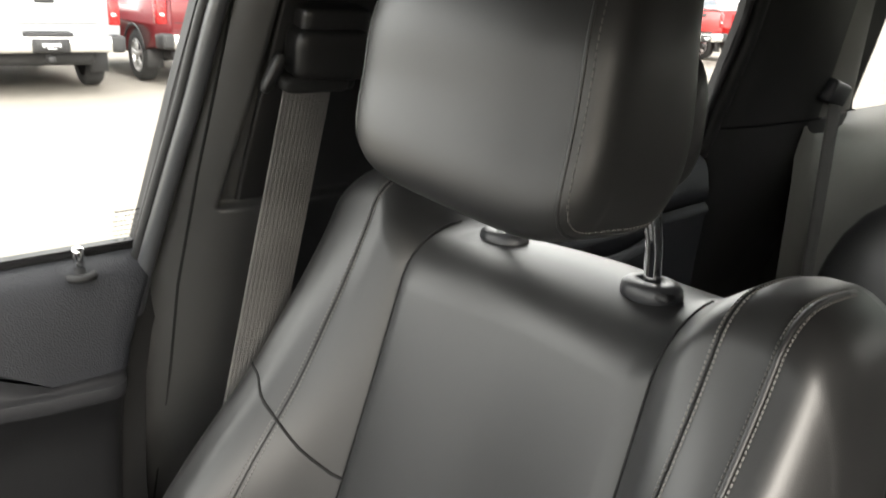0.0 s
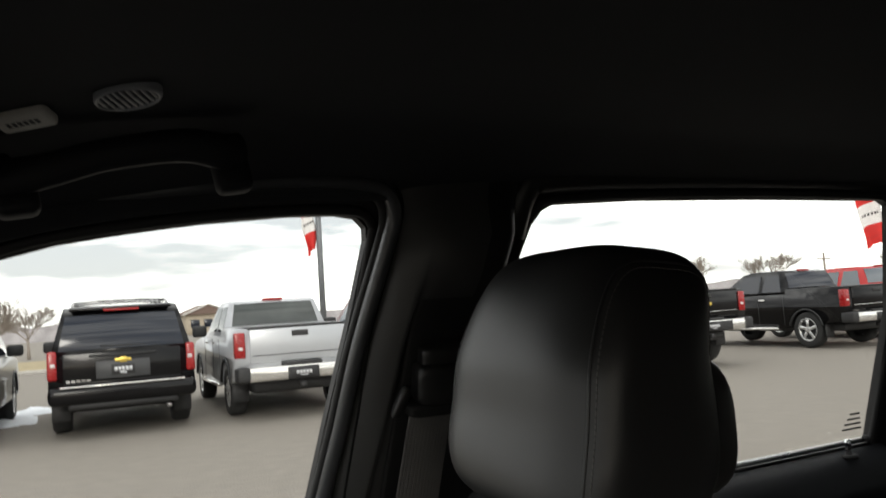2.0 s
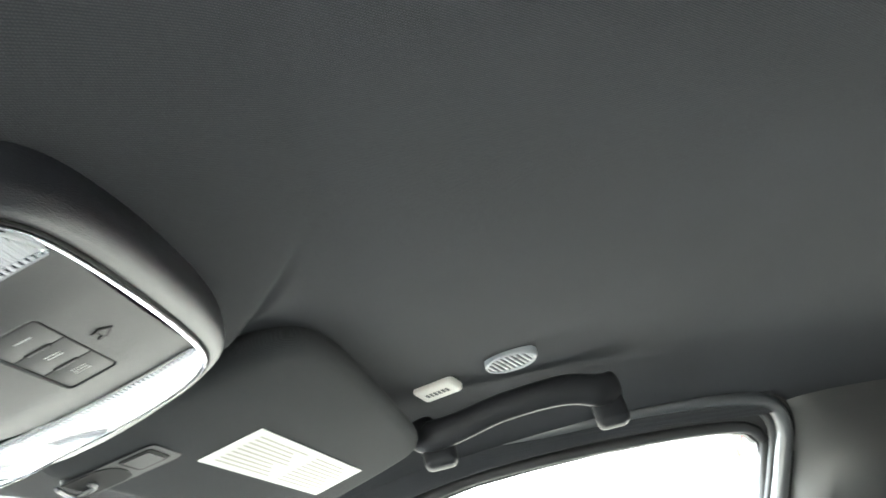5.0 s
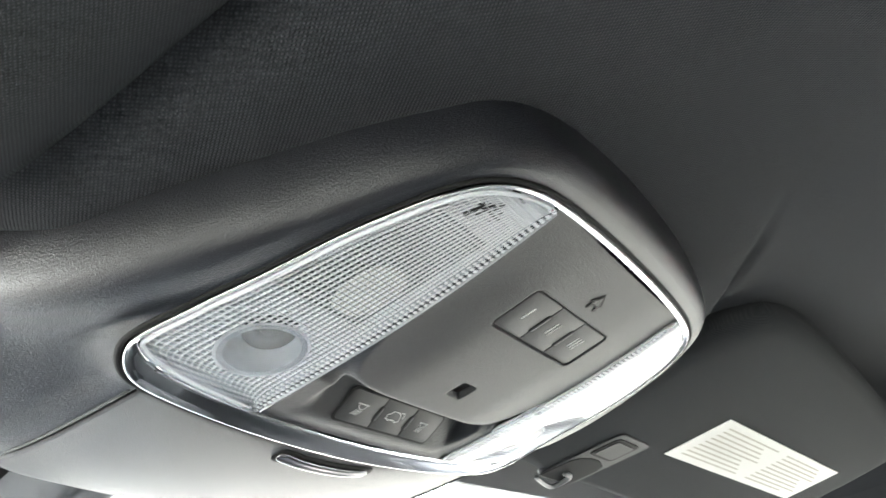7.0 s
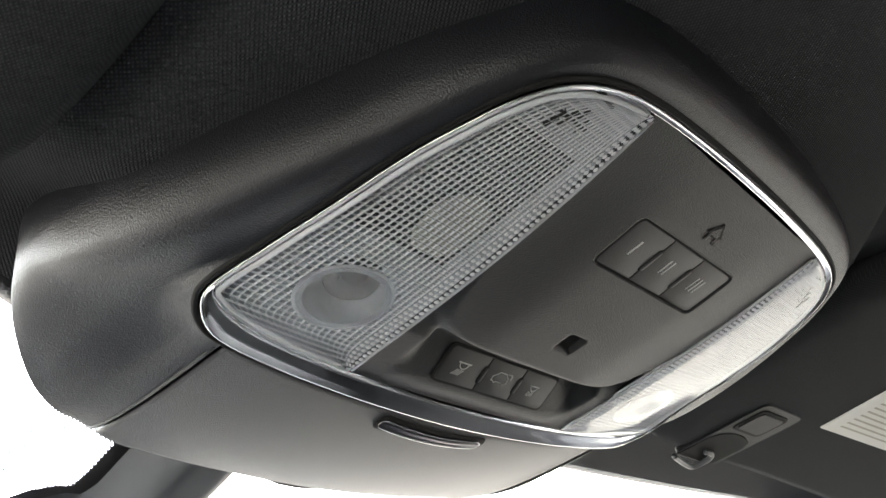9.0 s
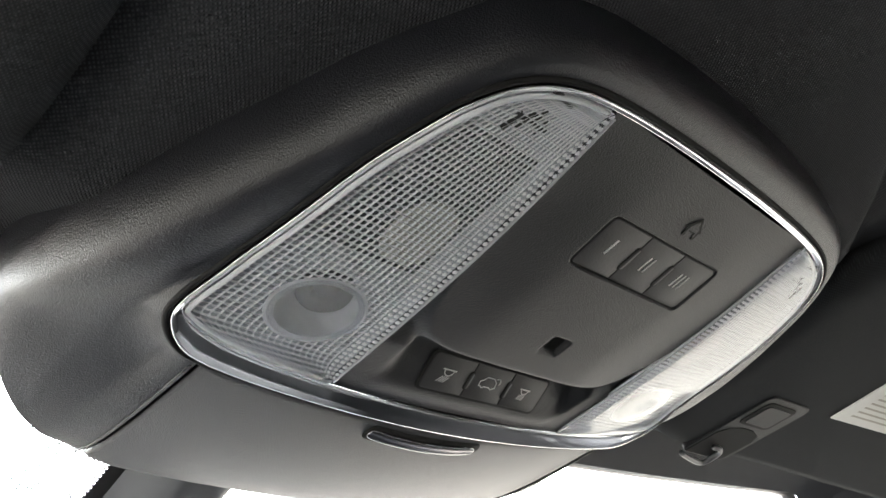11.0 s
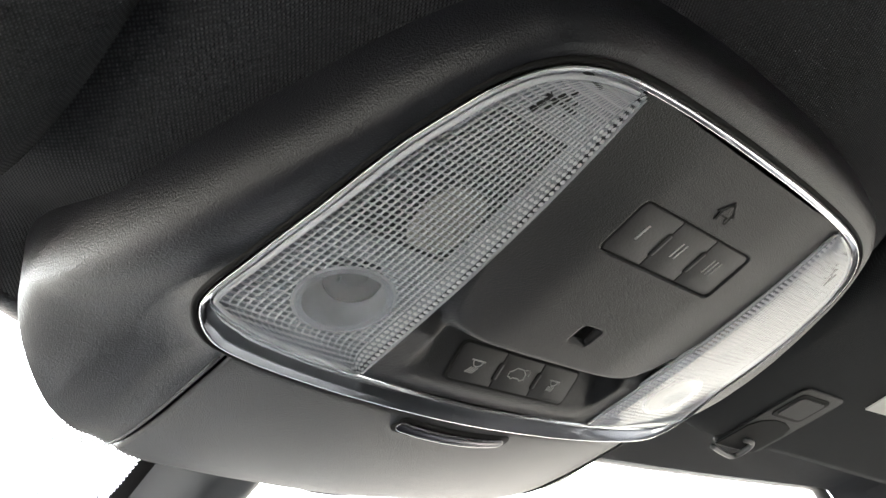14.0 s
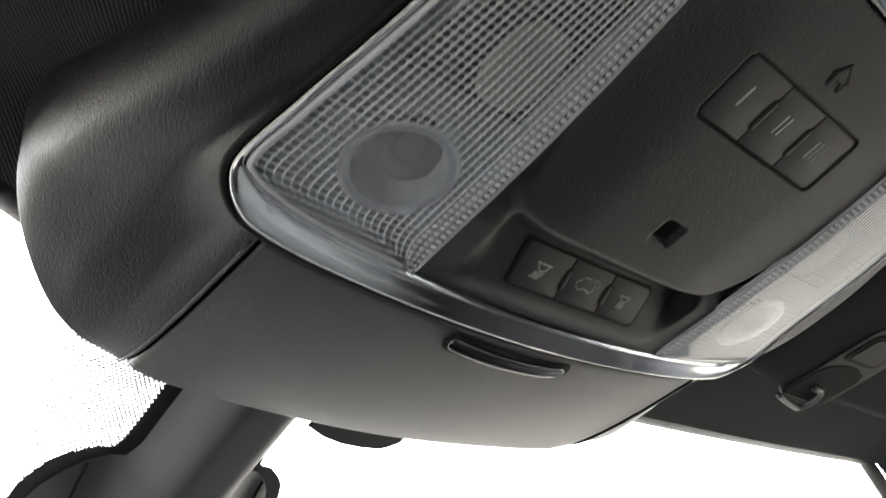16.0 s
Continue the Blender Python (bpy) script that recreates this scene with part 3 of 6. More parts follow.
# map lamps with prismatic lenses
for side in (-1, 1):
    lamp = new("map_lamp")
    lamp.parent = console
    lamp["label"] = "clear prismatic map lamp lens with a frosted spot"
    inner = 61.0
    rows, cols, beads = 58, 24, 3
    v0, v1 = (fr + 1.0, 60.5)

    def lens_uv(c, r):
        v = v0 + (v1 - v0) * r / rows
        hi = max(half_at(INNER, v), inner + 4)
        return side * (inner + (hi - inner) * c / cols), v

    def lens_z(c, r):
        """The lens swells a little and follows the plate's rise along its inner edge."""
        return 0.6 + crown(v0 + (v1 - v0) * r / rows) * (1 - c / cols) ** 1.4 + 0.5 * math.sin(math.pi * min(1.0, max(0.0, c / cols)))

    bm = bmesh.new()
    base = [[bm.verts.new((*lens_uv(c, r), lens_z(c, r))) for c in range(cols + 1)] for r in range(rows + 1)]
    su, sv = side * 87.5, -34.8
    for r in range(rows):
        for c in range(cols):
            q = [base[r][c], base[r][c + 1], base[r + 1][c + 1], base[r + 1][c]]
            cu, cv = sum(p.co.x for p in q) / 4, sum(p.co.y for p in q) / 4
            if math.hypot(cu - su, (cv - sv) * 1.12) < 13.8:
                continue
            cz = sum(p.co.z for p in q) / 4
            # beads along the inner edge, eight-sided hollows elsewhere, faint towards the rear end
            faint = 0.45 * ss(cv, 31, 40)
            rings = ((0.80, 0.72, 0.28), (0.46, 0.42, 0.62)) if c < beads else ((0.84 - 0.2 * faint, 0.82 - 0.2 * faint, -0.5 * (1 - faint) - 0.26 * faint),)
            prev = None
            for fu, fv, dz in rings:
                mid = []
                for k in range(4):
                    a_, b_ = q[k].co, q[(k + 1) % 4].co
                    for w in (0.29, 0.71):
                        e_ = a_.lerp(b_, w)
                        mid.append(bm.verts.new((cu + (e_.x - cu) * fu, cv + (e_.y - cv) * fv, cz + dz)))
                if prev is None:
                    for k in range(4):
                        # bead highlights and the dark between them are put in by material
                        bm.faces.new((q[k], q[(k + 1) % 4], mid[2 * k + 1], mid[2 * k])).material_index = 1 if c < beads else 0
                        bm.faces.new((q[k], mid[2 * k], mid[2 * k - 1])).material_index = 1 if c < beads else 0
                else:
                    for k in range(8):
                        bm.faces.new((prev[k], prev[(k + 1) % 8], mid[(k + 1) % 8], mid[k]))
                prev = mid
            bm.faces.new(prev).material_index = 0 if c < beads else 1
    cpart("lens", bm, LENS, lamp, smooth=False).data.materials.append(LENS_PIT)
    face_c = [beads / cols + (1 - beads / cols) * i / 10 for i in range(11)]
    face = cpart("lens_face", grid(lambda c, r: (*lens_uv(c * cols, r * rows), lens_z(c * cols, r * rows) + 0.85), face_c, [i / 24 for i in range(25)]), COVER, lamp, "smooth outer lens face")
    face.visible_shadow = False
    # reflector behind, with a well for the bulb and a cup behind the spot
    cup_u, cup_v = side * 83.0, -32.0

    def refl_pt(c, r):
        u, v = lens_uv(c * cols, r * rows)
        deep = 9 * ss(r, 0.36, 0.46) * (1 - ss(r, 0.76, 0.86)) * ss(c, 0.08, 0.22) * (1 - ss(c, 0.80, 0.94))
        deep = max(deep, 9.5 * (1 - ss(math.hypot(u - su, v - sv), 11.5, 14.5)))
        return (u, v, lens_z(c * cols, r * rows) - 1.7 - deep)

    cpart("reflector", grid(refl_pt, [i / 30 for i in range(31)], [i / 60 for i in range(61)]), REFL, lamp, "silvered reflector behind the lens")
    # the shade inside the well is put in as a dark sheet
    sock = grid(lambda c, r: (*lens_uv((0.14 + 0.70 * c) * cols, (0.42 + 0.40 * r) * rows), -0.4 - 2.4 * math.sin(math.pi * min(1, max(0, c))) * math.sin(math.pi * min(1, max(0, r)))), [i / 10 for i in range(11)], [i / 14 for i in range(15)])
    cpart("well_sheet", sock, WELL_DARK, lamp, "dark sheet round the bulb, standing for the well's shade")
    bulb = pillow(9.5, 12, 2.4, 2.6, 8)
    bmesh.ops.translate(bulb, vec=(side * 78.5, 1.5, -1.3), verts=bulb.verts)
    cpart("bulb", bulb, WARM, lamp, "warm frosted festoon bulb")
    turn_ = [2 * math.pi * k / 28 for k in range(28)]
    cup = loft([[Vector((cup_u + r_ * math.cos(a), cup_v + r_ * math.sin(a), h_)) for a in turn_] for r_, h_ in ((10.0, -6.0), (9.4, -4.6), (7.4, -4.4), (5.4, -5.6), (4.4, -8.0))], caps=False)
    cpart("spot_cup", cup, SPOT_DARK, lamp, "dark cup round the spot bulb")
    tip = pillow(4.4, 4.4, 3.0, 2.2, 6)
    bmesh.ops.translate(tip, vec=(cup_u, cup_v, -7.4), verts=tip.verts)
    cpart("spot_bulb", tip, SPOT_DARK, lamp, "small grey spot bulb")

    def spot_pt(q, r):
        """A frosted disc, slightly domed."""
        a_, r_ = 2 * math.pi * q, max(0.02, 14.6 * r)
        du, dv = r_ * math.cos(a_), 0.9 * r_ * math.sin(a_)
        u, v = su + du, sv + dv
        return (u, v, 1.75 + 0.5 * crown(v) * (1 - ss(abs(u), 70, 118)) + 0.35 * (1 - r * r))

    cpart("spot_lens", grid(spot_pt, [i / 40 for i in range(41)], [i / 20 for i in range(21)]), FROST, lamp, "smooth round frosted spot lens")
    cpart("spot_rim", grid(lambda q, r: Vector(spot_pt(q, r)) - Vector((0, 0, 0.25)), [i / 40 for i in range(41)], [0.86, 0.92, 0.97, 1.02, 1.07]), SPOT_EDGE, lamp)
    # rims along the plate and dark clips behind the rear end
    rim_v = [v0 + 1.5 + (v1 - v0 - 2.5) * k / 16 for k in range(17)]
    cpart("lens_rim", tube([(side * 60.5, v, 0.75 + crown(v)) for v in rim_v], 0.75, 8), RIMCLEAR, lamp)
    ed = [Vector((side * abs(u), v, 0.9)) for u, v in inset(INNER, 1.0) if u > 61.5]
    ed.sort(key=lambda p: math.atan2(p.y, abs(p.x) - 62))
    cpart("lens_edge", tube(ed, 0.8, 6), LENS, lamp)
    for du, dv, lx, ly, rot in ((86.0, 44.5, 1.7, 7.0, 12), (83.0, 46.4, 1.7, 7.0, 12), (80.2, 49.0, 1.6, 5.5, 14), (78.5, 56.2, 9.0, 1.7, 8), (77.0, 46.8, 5.0, 1.6, 0), (77.0, 46.8, 1.6, 5.0, 0)):
        cpart("lamp_clip", rbox(lx, ly, 1.0, 0.3, 1, pose(side * du, dv, 0.3 + crown(dv) * 0.3, 0, 0, side * rot)), ICON_DARK, lamp)


def cluster(name, u0, v_rear, v_front, hr, hf, widths, label):
    """A row of three keys, tilted with the pocket: returns its holder and a function that sets a point on the faces."""
    depth = v_rear - v_front
    tilt = math.atan2(hf - hr, depth)
    hold = new(name)
    hold.parent = console
    hold["label"] = label
    hold.matrix_local = Matrix.Translation((u0 * MM, (v_rear + v_front) / 2 * MM, (hr + hf) / 2 * MM)) @ Euler((-tilt, 0, 0)).to_matrix().to_4x4()
    tot = sum(widths)
    def rounded(x0, x1, y0, y1, rl, rr):
        out = []
        for cx, cy, r, a0 in ((x1 - rr, y1 - rr, rr, 0), (x0 + rl, y1 - rl, rl, 90), (x0 + rl, y0 + rl, rl, 180), (x1 - rr, y0 + rr, rr, 270)):
            out += [(cx + r * math.cos(radians(a0 + 18 * q)), cy + r * math.sin(radians(a0 + 18 * q))) for q in range(6)]
        return out

    hf_ = depth / 2
    base = slab(rounded(-tot / 2 - 1.0, tot / 2 + 1.0, -hf_ - 1.0, hf_ + 1.0, 2.8, 2.8), 2.0, 0.15)
    bmesh.ops.translate(base, vec=(0, 0, -1.85), verts=base.verts)
    part("key_frame", base, GROOVE, hold, "dark gap round the keys", scale=MM)
    x = -tot / 2
    centres = []
    for k, wd in enumerate(widths):
        key = slab(rounded(x + 0.24, x + wd - 0.24, -hf_, hf_, 2.2 if k == 0 else 0.3, 2.2 if k == 2 else 0.3), 2.2, 0.28)
        bmesh.ops.translate(key, vec=(0, 0, -1.75), verts=key.verts)
        sharp(part("key", key, BUTTON, hold, scale=MM), 40)
        centres.append(x + wd / 2)
        x += wd
        if k < 2:
            pill = lambda hw, hl: [(x + hw * math.cos(math.pi * q / 8), hl - hw + hw * math.sin(math.pi * q / 8) - 0.4) for q in range(9)] + [(x - hw * math.cos(math.pi * q / 8), -hl + hw - hw * math.sin(math.pi * q / 8) - 0.4) for q in range(9)]
            for nm, hw, hl, lift, m_ in (("key_divider", 1.5, depth * 0.27, 0.60, GROOVE), ("key_divider_rib", 0.8, depth * 0.23, 0.78, BUTTON)):
                bm = slab(pill(hw, hl), 1.0)
                bmesh.ops.translate(bm, vec=(0, 0, lift - 1.0), verts=bm.verts)
                part(nm, bm, m_, hold, scale=MM)
    return hold, centres


opener, oc = cluster("garage_keys", 0, 36.8, 17.4, 4.5, 5.2, (21, 20.4, 21), "three black garage-opener keys with pale strokes")
for c, count in zip(oc, (1, 2, 3)):
    for k in range(count):
        part("key_mark", rbox(0.7 if count > 1 else 1.0, 6.2, 0.2, 0.08, 1, pose(c + (k - (count - 1) / 2) * 2.2 - 1, 0.5, 0.47, 0, 0, -4)), ICON, opener, scale=MM)
house = [(-4.2, -3.4), (-2.6, -3.4), (-2.6, -1.0), (2.6, -1.0), (2.6, -3.4), (4.2, -3.4), (4.2, 0.2), (6.0, 0.2), (0, 6.2), (-6.0, 0.2), (-4.2, 0.2)]
for pts_, lift_, m_, nm_ in ((house, 0.26, GROOVE, "house_icon"), ([(-3.0, -2.4), (-2.2, -2.4), (-2.2, -0.2), (2.2, -0.2), (2.2, -2.4), (3.0, -2.4), (3.0, 0.9), (3.4, 0.9), (0, 4.6), (-3.4, 0.9), (-3.0, 0.9)], 0.32, PANEL, "house_icon_face")):
    hm = slab([(u * 0.82 + 1.8, v * 0.8 + 45.2) for u, v in pts_], 0.6)
    for v in hm.verts:
        v.co.z += plate_h(v.co.x, v.co.y) + lift_ - 0.6
    cpart(nm_, hm, m_, console, "moulded house symbol" if m_ is GROOVE else "", smooth=False)
cpart("microphone_port", rbox(9.0, 7.2, 0.6, 0.25, 2, pose(0, -15.3, plate_h(0, -15.4) - 2.55)), GROOVE, console, "small rectangular microphone opening")

keys, kc = cluster("lamp_keys", 0, -39.8, -54.2, -2.6, 2.8, (21.5, 20.6, 20.5), "three black keys with lamp and tailgate symbols")


def stroke(pts, wd, parent, x, y, name="key_symbol"):
    bm = bmesh.new()
    for a, b in zip(pts, pts[1:]):
        a, b = Vector((*a, 0)), Vector((*b, 0))
        d = b - a
        rbox(d.length + wd * 0.6, wd, 0.2, 0, 1, Matrix.Translation((a + b) / 2 + Vector((x, y, 0.47))) @ pose(0, 0, 0, 0, 0, math.degrees(math.atan2(d.y, d.x))), bm)
    part(name, bm, ICON, parent, smooth=False, scale=MM)


for c, lean, sc in ((kc[0] - 0.5, 2.6, 0.72), (kc[2] - 0.5, 0.7, 0.62)):
    arc = [(sc * 3.2 * math.cos(a), sc * (1.0 - 3.4 * math.sin(a))) for a in [math.pi * k / 8 for k in range(9)]]
    stroke(arc, 0.42, keys, c, 1.0)
    stroke([(-4.4 * sc, sc), (4.4 * sc, sc)], 0.55, keys, c, 1.0)
    for k in range(4):
        stroke([(sc * (-2.6 + 1.5 * k), -3.0 * sc), (sc * (-2.6 + 1.5 * k - lean), -6.2 * sc)], 0.36, keys, c, 1.0)
car = [(-6.0, -1.8), (-6.2, 0.6), (-4.6, 1.4), (-2.6, 3.2), (1.8, 3.2), (4.2, 1.2), (4.6, -1.4), (3.4, -2.0), (2.4, -2.6), (1.2, -1.8), (-2.4, -1.8), (-3.6, -2.6), (-4.8, -1.8), (-6.0, -1.8)]
stroke([(a * 0.8, b * 0.8) for a, b in car], 0.4, keys, kc[1], 0.2)
stroke([(2.4, 2.6), (4.3, 2.9), (5.1, 1.8), (5.0, 0.6)], 0.4, keys, kc[1], 0.2)


# ---------------------------------------------------------------- passenger sun visor
VIS = Vector((0.14, 0.36, 1.0)).normalized()


def vis_pt(x, y, d=0.0):
    z = 1.617 - 0.36 * (y - 0.69) - 0.14 * (x - 0.256)
    return Vector((x, y, z)) - VIS * d


VIS_OUT = smooth_path([(0.152, 0.700, 0), (0.156, 0.645, 0), (0.178, 0.618, 0), (0.26, 0.600, 0), (0.36, 0.586, 0), (0.445, 0.576, 0), (0.478, 0.583, 0), (0.492, 0.61, 0), (0.502, 0.66, 0),
                       (0.505, 0.71, 0), (0.488, 0.733, 0), (0.42, 0.742, 0), (0.33, 0.756, 0), (0.26, 0.767, 0), (0.20, 0.778, 0), (0.165, 0.778, 0), (0.153, 0.755, 0)], 5, True)


def sun_visor(side, label):
    """A folded visor; side -1 is the driver's, the mirror image of the passenger's."""
    visor = empty("sun_visor", ID, label, "sun visor", "sun visors")
    flip = Matrix.Translation((0.0 if side > 0 else -0.015, 0, 0)) @ Matrix.Diagonal((side, 1, 1, 1))

    def vpart(name, bm, material, parent, text="", smooth=True):
        bmesh.ops.transform(bm, matrix=flip, verts=bm.verts)
        return part(name, bm, material, parent, text, smooth)

    cen = Vector((0.33, 0.68, 0))
    loops = []
    for s, d in ((0.0, 0.0), (0.5, -0.0005), (0.9, 0.0), (0.965, 0.002), (0.992, 0.006), (1.0, 0.011), (0.992, 0.016), (0.96, 0.0195), (0.9, 0.021), (0.4, 0.021)):
        loops.append([vis_pt(*(cen + (p - cen) * max(s, 0.02)).xy) + VIS * d for p in VIS_OUT])
    vpart("visor_body", loft(loops), VISOR, visor, "charcoal cloth visor blade")
    if side > 0:
        lab = [vis_pt(x, y, 0.0012) for x, y in ((0.256, 0.671), (0.444, 0.631), (0.448, 0.673), (0.257, 0.715))]
        bm = bmesh.new()
        f = bm.faces.new([bm.verts.new(p) for p in lab])
        g = bmesh.ops.extrude_face_region(bm, geom=[f])
        bmesh.ops.translate(bm, vec=VIS * 0.0008, verts=[e for e in g["geom"] if isinstance(e, bmesh.types.BMVert)])
        warn = vpart("warning_label", bm, PAPER, visor, "white printed warning label", smooth=False)
        for col in range(2):
            for r in range(9):
                a0, a1 = (0.05, 0.46) if col == 0 else (0.54, 0.95)
                a1 -= 0.09 * ((r * 7 + col * 3) % 4) / 3
                b = 0.12 + 0.09 * r
                q = lambda s, t: lab[0] * (1 - s) * (1 - t) + lab[1] * s * (1 - t) + lab[2] * s * t + lab[3] * (1 - s) * t - VIS * 0.0004
                bm = bmesh.new()
                bm.faces.new([bm.verts.new(q(*c)) for c in ((a0, b), (a1, b), (a1, b + 0.03), (a0, b + 0.03))])
                vpart("print_bar", bm, PRINT, warn, smooth=False)
    # clip pocket at the inner end: a plate with a framed square and a hollow behind the hook
    mx, my, clip_mat = (0.0, 0.0, HANDLE) if side > 0 else (-0.012, 0.015, TRIM)

    def clip(pts, d0, d1, name, material, text=""):
        at = [(0.197 + 0.036 * a + 0.004 * b + mx, 0.7775 - 0.0535 * b - 0.0065 * a + my) for a, b in pts]
        vpart(name, loft([[vis_pt(x, y, d) for x, y in at] for d in (d0, d1 - 0.0003)] + [[vis_pt(x + (sum(p[0] for p in at) / len(at) - x) * 0.02, y + (sum(p[1] for p in at) / len(at) - y) * 0.02, d1) for x, y in at]]), material, visor, text, smooth=False)

    def soft_box(a0, a1, b0, b1, r):
        return [(ca + r * math.cos(radians(q)), cb + 0.67 * r * math.sin(radians(q))) for ca, cb, q0 in ((a1 - r, b1 - 0.67 * r, 0), (a0 + r, b1 - 0.67 * r, 90), (a0 + r, b0 + 0.67 * r, 180), (a1 - r, b0 + 0.67 * r, 270)) for q in (q0, q0 + 30, q0 + 60, q0 + 90)]

    clip(soft_box(0.0, 1.0, -0.02, 1.0, 0.12), -0.002, 0.0012, "clip_pocket", clip_mat, "moulded visor clip pocket")
    clip(soft_box(0.10, 0.80, 0.56, 0.93, 0.1), 0.0, 0.0017, "clip_recess", GROOVE)
    clip(soft_box(0.17, 0.73, 0.60, 0.885, 0.06), 0.0, 0.0022, "clip_square", clip_mat)
    clip([(0.04, 0.0), (0.9, 0.0), (0.92, 0.35), (0.84, 0.46), (0.6, 0.515), (0.35, 0.51), (0.14, 0.45), (0.05, 0.36)], 0.0, 0.0016, "clip_hollow", GROOVE)
    hook = smooth_path([(a, b, 0) for a, b in ((-0.02, -0.02), (0.3, -0.07), (0.56, -0.09), (0.64, -0.03), (0.62, 0.10), (0.52, 0.17), (0.36, 0.17))], 5)
    at = [vis_pt(0.197 + 0.036 * p[0] + mx, 0.7775 - 0.0535 * p[1] - 0.0065 * p[0] + my, 0.0028) for p in hook]
    vpart("visor_hook", tube(at, 0.0016, 8), FRAME, visor, "curved visor hook")


sun_visor(1, "folded charcoal cloth sun visor with a white warning label")
sun_visor(-1, "folded charcoal cloth sun visor on the driver's side")

# ---------------------------------------------------------------- roof fittings over the passenger door
def on_roof(x, y, d=0.0):
    return Vector((x, y, roof_z(x, y) - d))


def roof_frame(x, y, ang):
    e = 0.01
    n = Vector((-(roof_z(x + e, y) - roof_z(x - e, y)) / (2 * e), -(roof_z(x, y + e) - roof_z(x, y - e)) / (2 * e), 1)).normalized() * -1
    a = Vector((math.cos(ang), math.sin(ang), 0))
    a = (a - n * a.dot(n)).normalized()
    b = n.cross(a)
    m = Matrix((a, b, n)).transposed().to_4x4()
    m.translation = on_roof(x, y)
    return m


bd = roof_frame(0.418, 0.556, radians(-122)) @ pose(0, 0, 0.004, -20, 0, 0)
badge = empty("airbag_badge", bd, "small ivory plastic badge with dark lettering on the headliner", "badge")
part("plate", rbox(0.040, 0.022, 0.009, 0.003, 3), BADGE, badge)
for k in range(6):
    part("letter_bar", rbox(0.0028, 0.0055, 0.001, 0, 1, pose(-0.0105 + 0.0042 * k, 0, 0.0042)), ICON_DARK, badge, smooth=False)
dm = roof_frame(0.372, 0.492, radians(-122)) @ pose(0, 0, 0.003, -14, 0, 0)
dome = empty("ceiling_lamp", dm, "small oval ribbed lamp lens set into the headliner", "ceiling lamp")
loops = [[Vector((0.0225 * q * math.cos(a), 0.0145 * q * math.sin(a), h)) for a in [2 * math.pi * k / 40 for k in range(40)]] for q, h in ((1.06, -0.002), (1.06, 0.003), (1.0, 0.0052), (0.93, 0.0048), (0.91, 0.002))]
part("bezel", loft(loops, caps=False), PALE, dome, "pale oval rim")
loops = [[Vector((0.0225 * q * math.cos(a), 0.0145 * q * math.sin(a), h)) for a in [2 * math.pi * k / 40 for k in range(40)]] for q, h in ((0.93, 0.0018), (0.5, 0.0024))]
part("lens_floor", loft(loops), PILLAR, dome)
for k in range(9):
    xx = -0.0184 + 0.0046 * k
    ln = 0.0262 * math.sqrt(max(0.05, 1 - (xx / 0.0212) ** 2))
    part("rib", rbox(0.0030, ln, 0.003, 0.0012, 2, pose(xx, 0, 0.0030)), PALE, dome)

handle = empty("grab_handle", ID, "dark grey moulded grab handle over the passenger door", "grab handle")
hx = 0.488
grip = smooth_path([(hx + 0.010, 0.580, 1.652), (hx - 0.002, 0.574, 1.640), (hx - 0.008, 0.560, 1.640), (hx - 0.012, 0.535, 1.646), (hx - 0.014, 0.503, 1.656), (hx - 0.014, 0.462, 1.664), (hx - 0.012, 0.432, 1.667), (hx - 0.006, 0.404, 1.664), (hx + 0.006, 0.388, 1.668)], 5)
part("grip", tube(grip, [0.0145 + 0.0015 * math.cos(2 * math.pi * k / (len(grip) - 1)) for k in range(len(grip))], 14, flat=0.55, up=(1, 0, 0.15)), HANDLE, handle)
for y, z, tilt in ((0.563, 1.632, -8), (0.397, 1.652, -8)):
    part("mount", rbox(0.020, 0.032, 0.046, 0.007, 3, pose(hx + 0.006, y, z, tilt, 16, 0)), HANDLE, handle)

# ---------------------------------------------------------------- mirror and windscreen
ws = empty("windshield", ID, "large curved windscreen with dotted black border", "windscreen", kind="structure")


def screen_pt(x, t):
    y0 = front_y(x) + 0.005
    z0 = roof_z(x, front_y(x), False) - 0.004
    return Vector((x * (1 + 0.12 * t), y0 + t * 0.80 - 0.05 * math.sin(math.pi * t), z0 - t * 0.50 + 0.05 * math.sin(math.pi * t) + 0.02 * x * x * t))


pane = part("pane", grid(screen_pt, [-0.66 + 1.32 * i / 24 for i in range(25)], [i / 12 for i in range(13)]), GLASS, ws)
pane.visible_shadow = False
dots = bmesh.new()
FRIT = [(0.0, 0.0315), (0.0775, 0.0315), (0.0868, 0.0395), (0.1003, 0.0506), (0.1224, 0.0568), (0.138, 0.0578), (0.2, 0.058)]
FRIT = [tuple(q[:2]) for q in smooth_path([(a, b, 0) for a, b in FRIT], 5)]
MOUNT_X = -0.0305
pitch = 0.0019
for r in range(80):
    for c in range(60):
        x = -0.125 + pitch * (c + 0.5 * (r % 2))
        t = 0.010 + r * 0.0018
        if x > MOUNT_X - lerp_table(FRIT, t) or x < -0.103 + 0.16 * (t - 0.04) or t > 0.138:
            continue
        p = screen_pt(x, t) - Vector((0, 0.0012, 0.002))
        s = pitch * (0.42 - 0.12 * ss(-x, 0.07, 0.105))
        tx, ty = Vector((s, 0, 0)), Vector((0, s * 0.82, -s * 0.5))
        dots.faces.new([dots.verts.new(p + tx * math.cos(a) + ty * math.sin(a)) for a in [math.pi * k / 3 for k in range(6)]])
part("dot_border", dots, DOTS, ws, smooth=False)


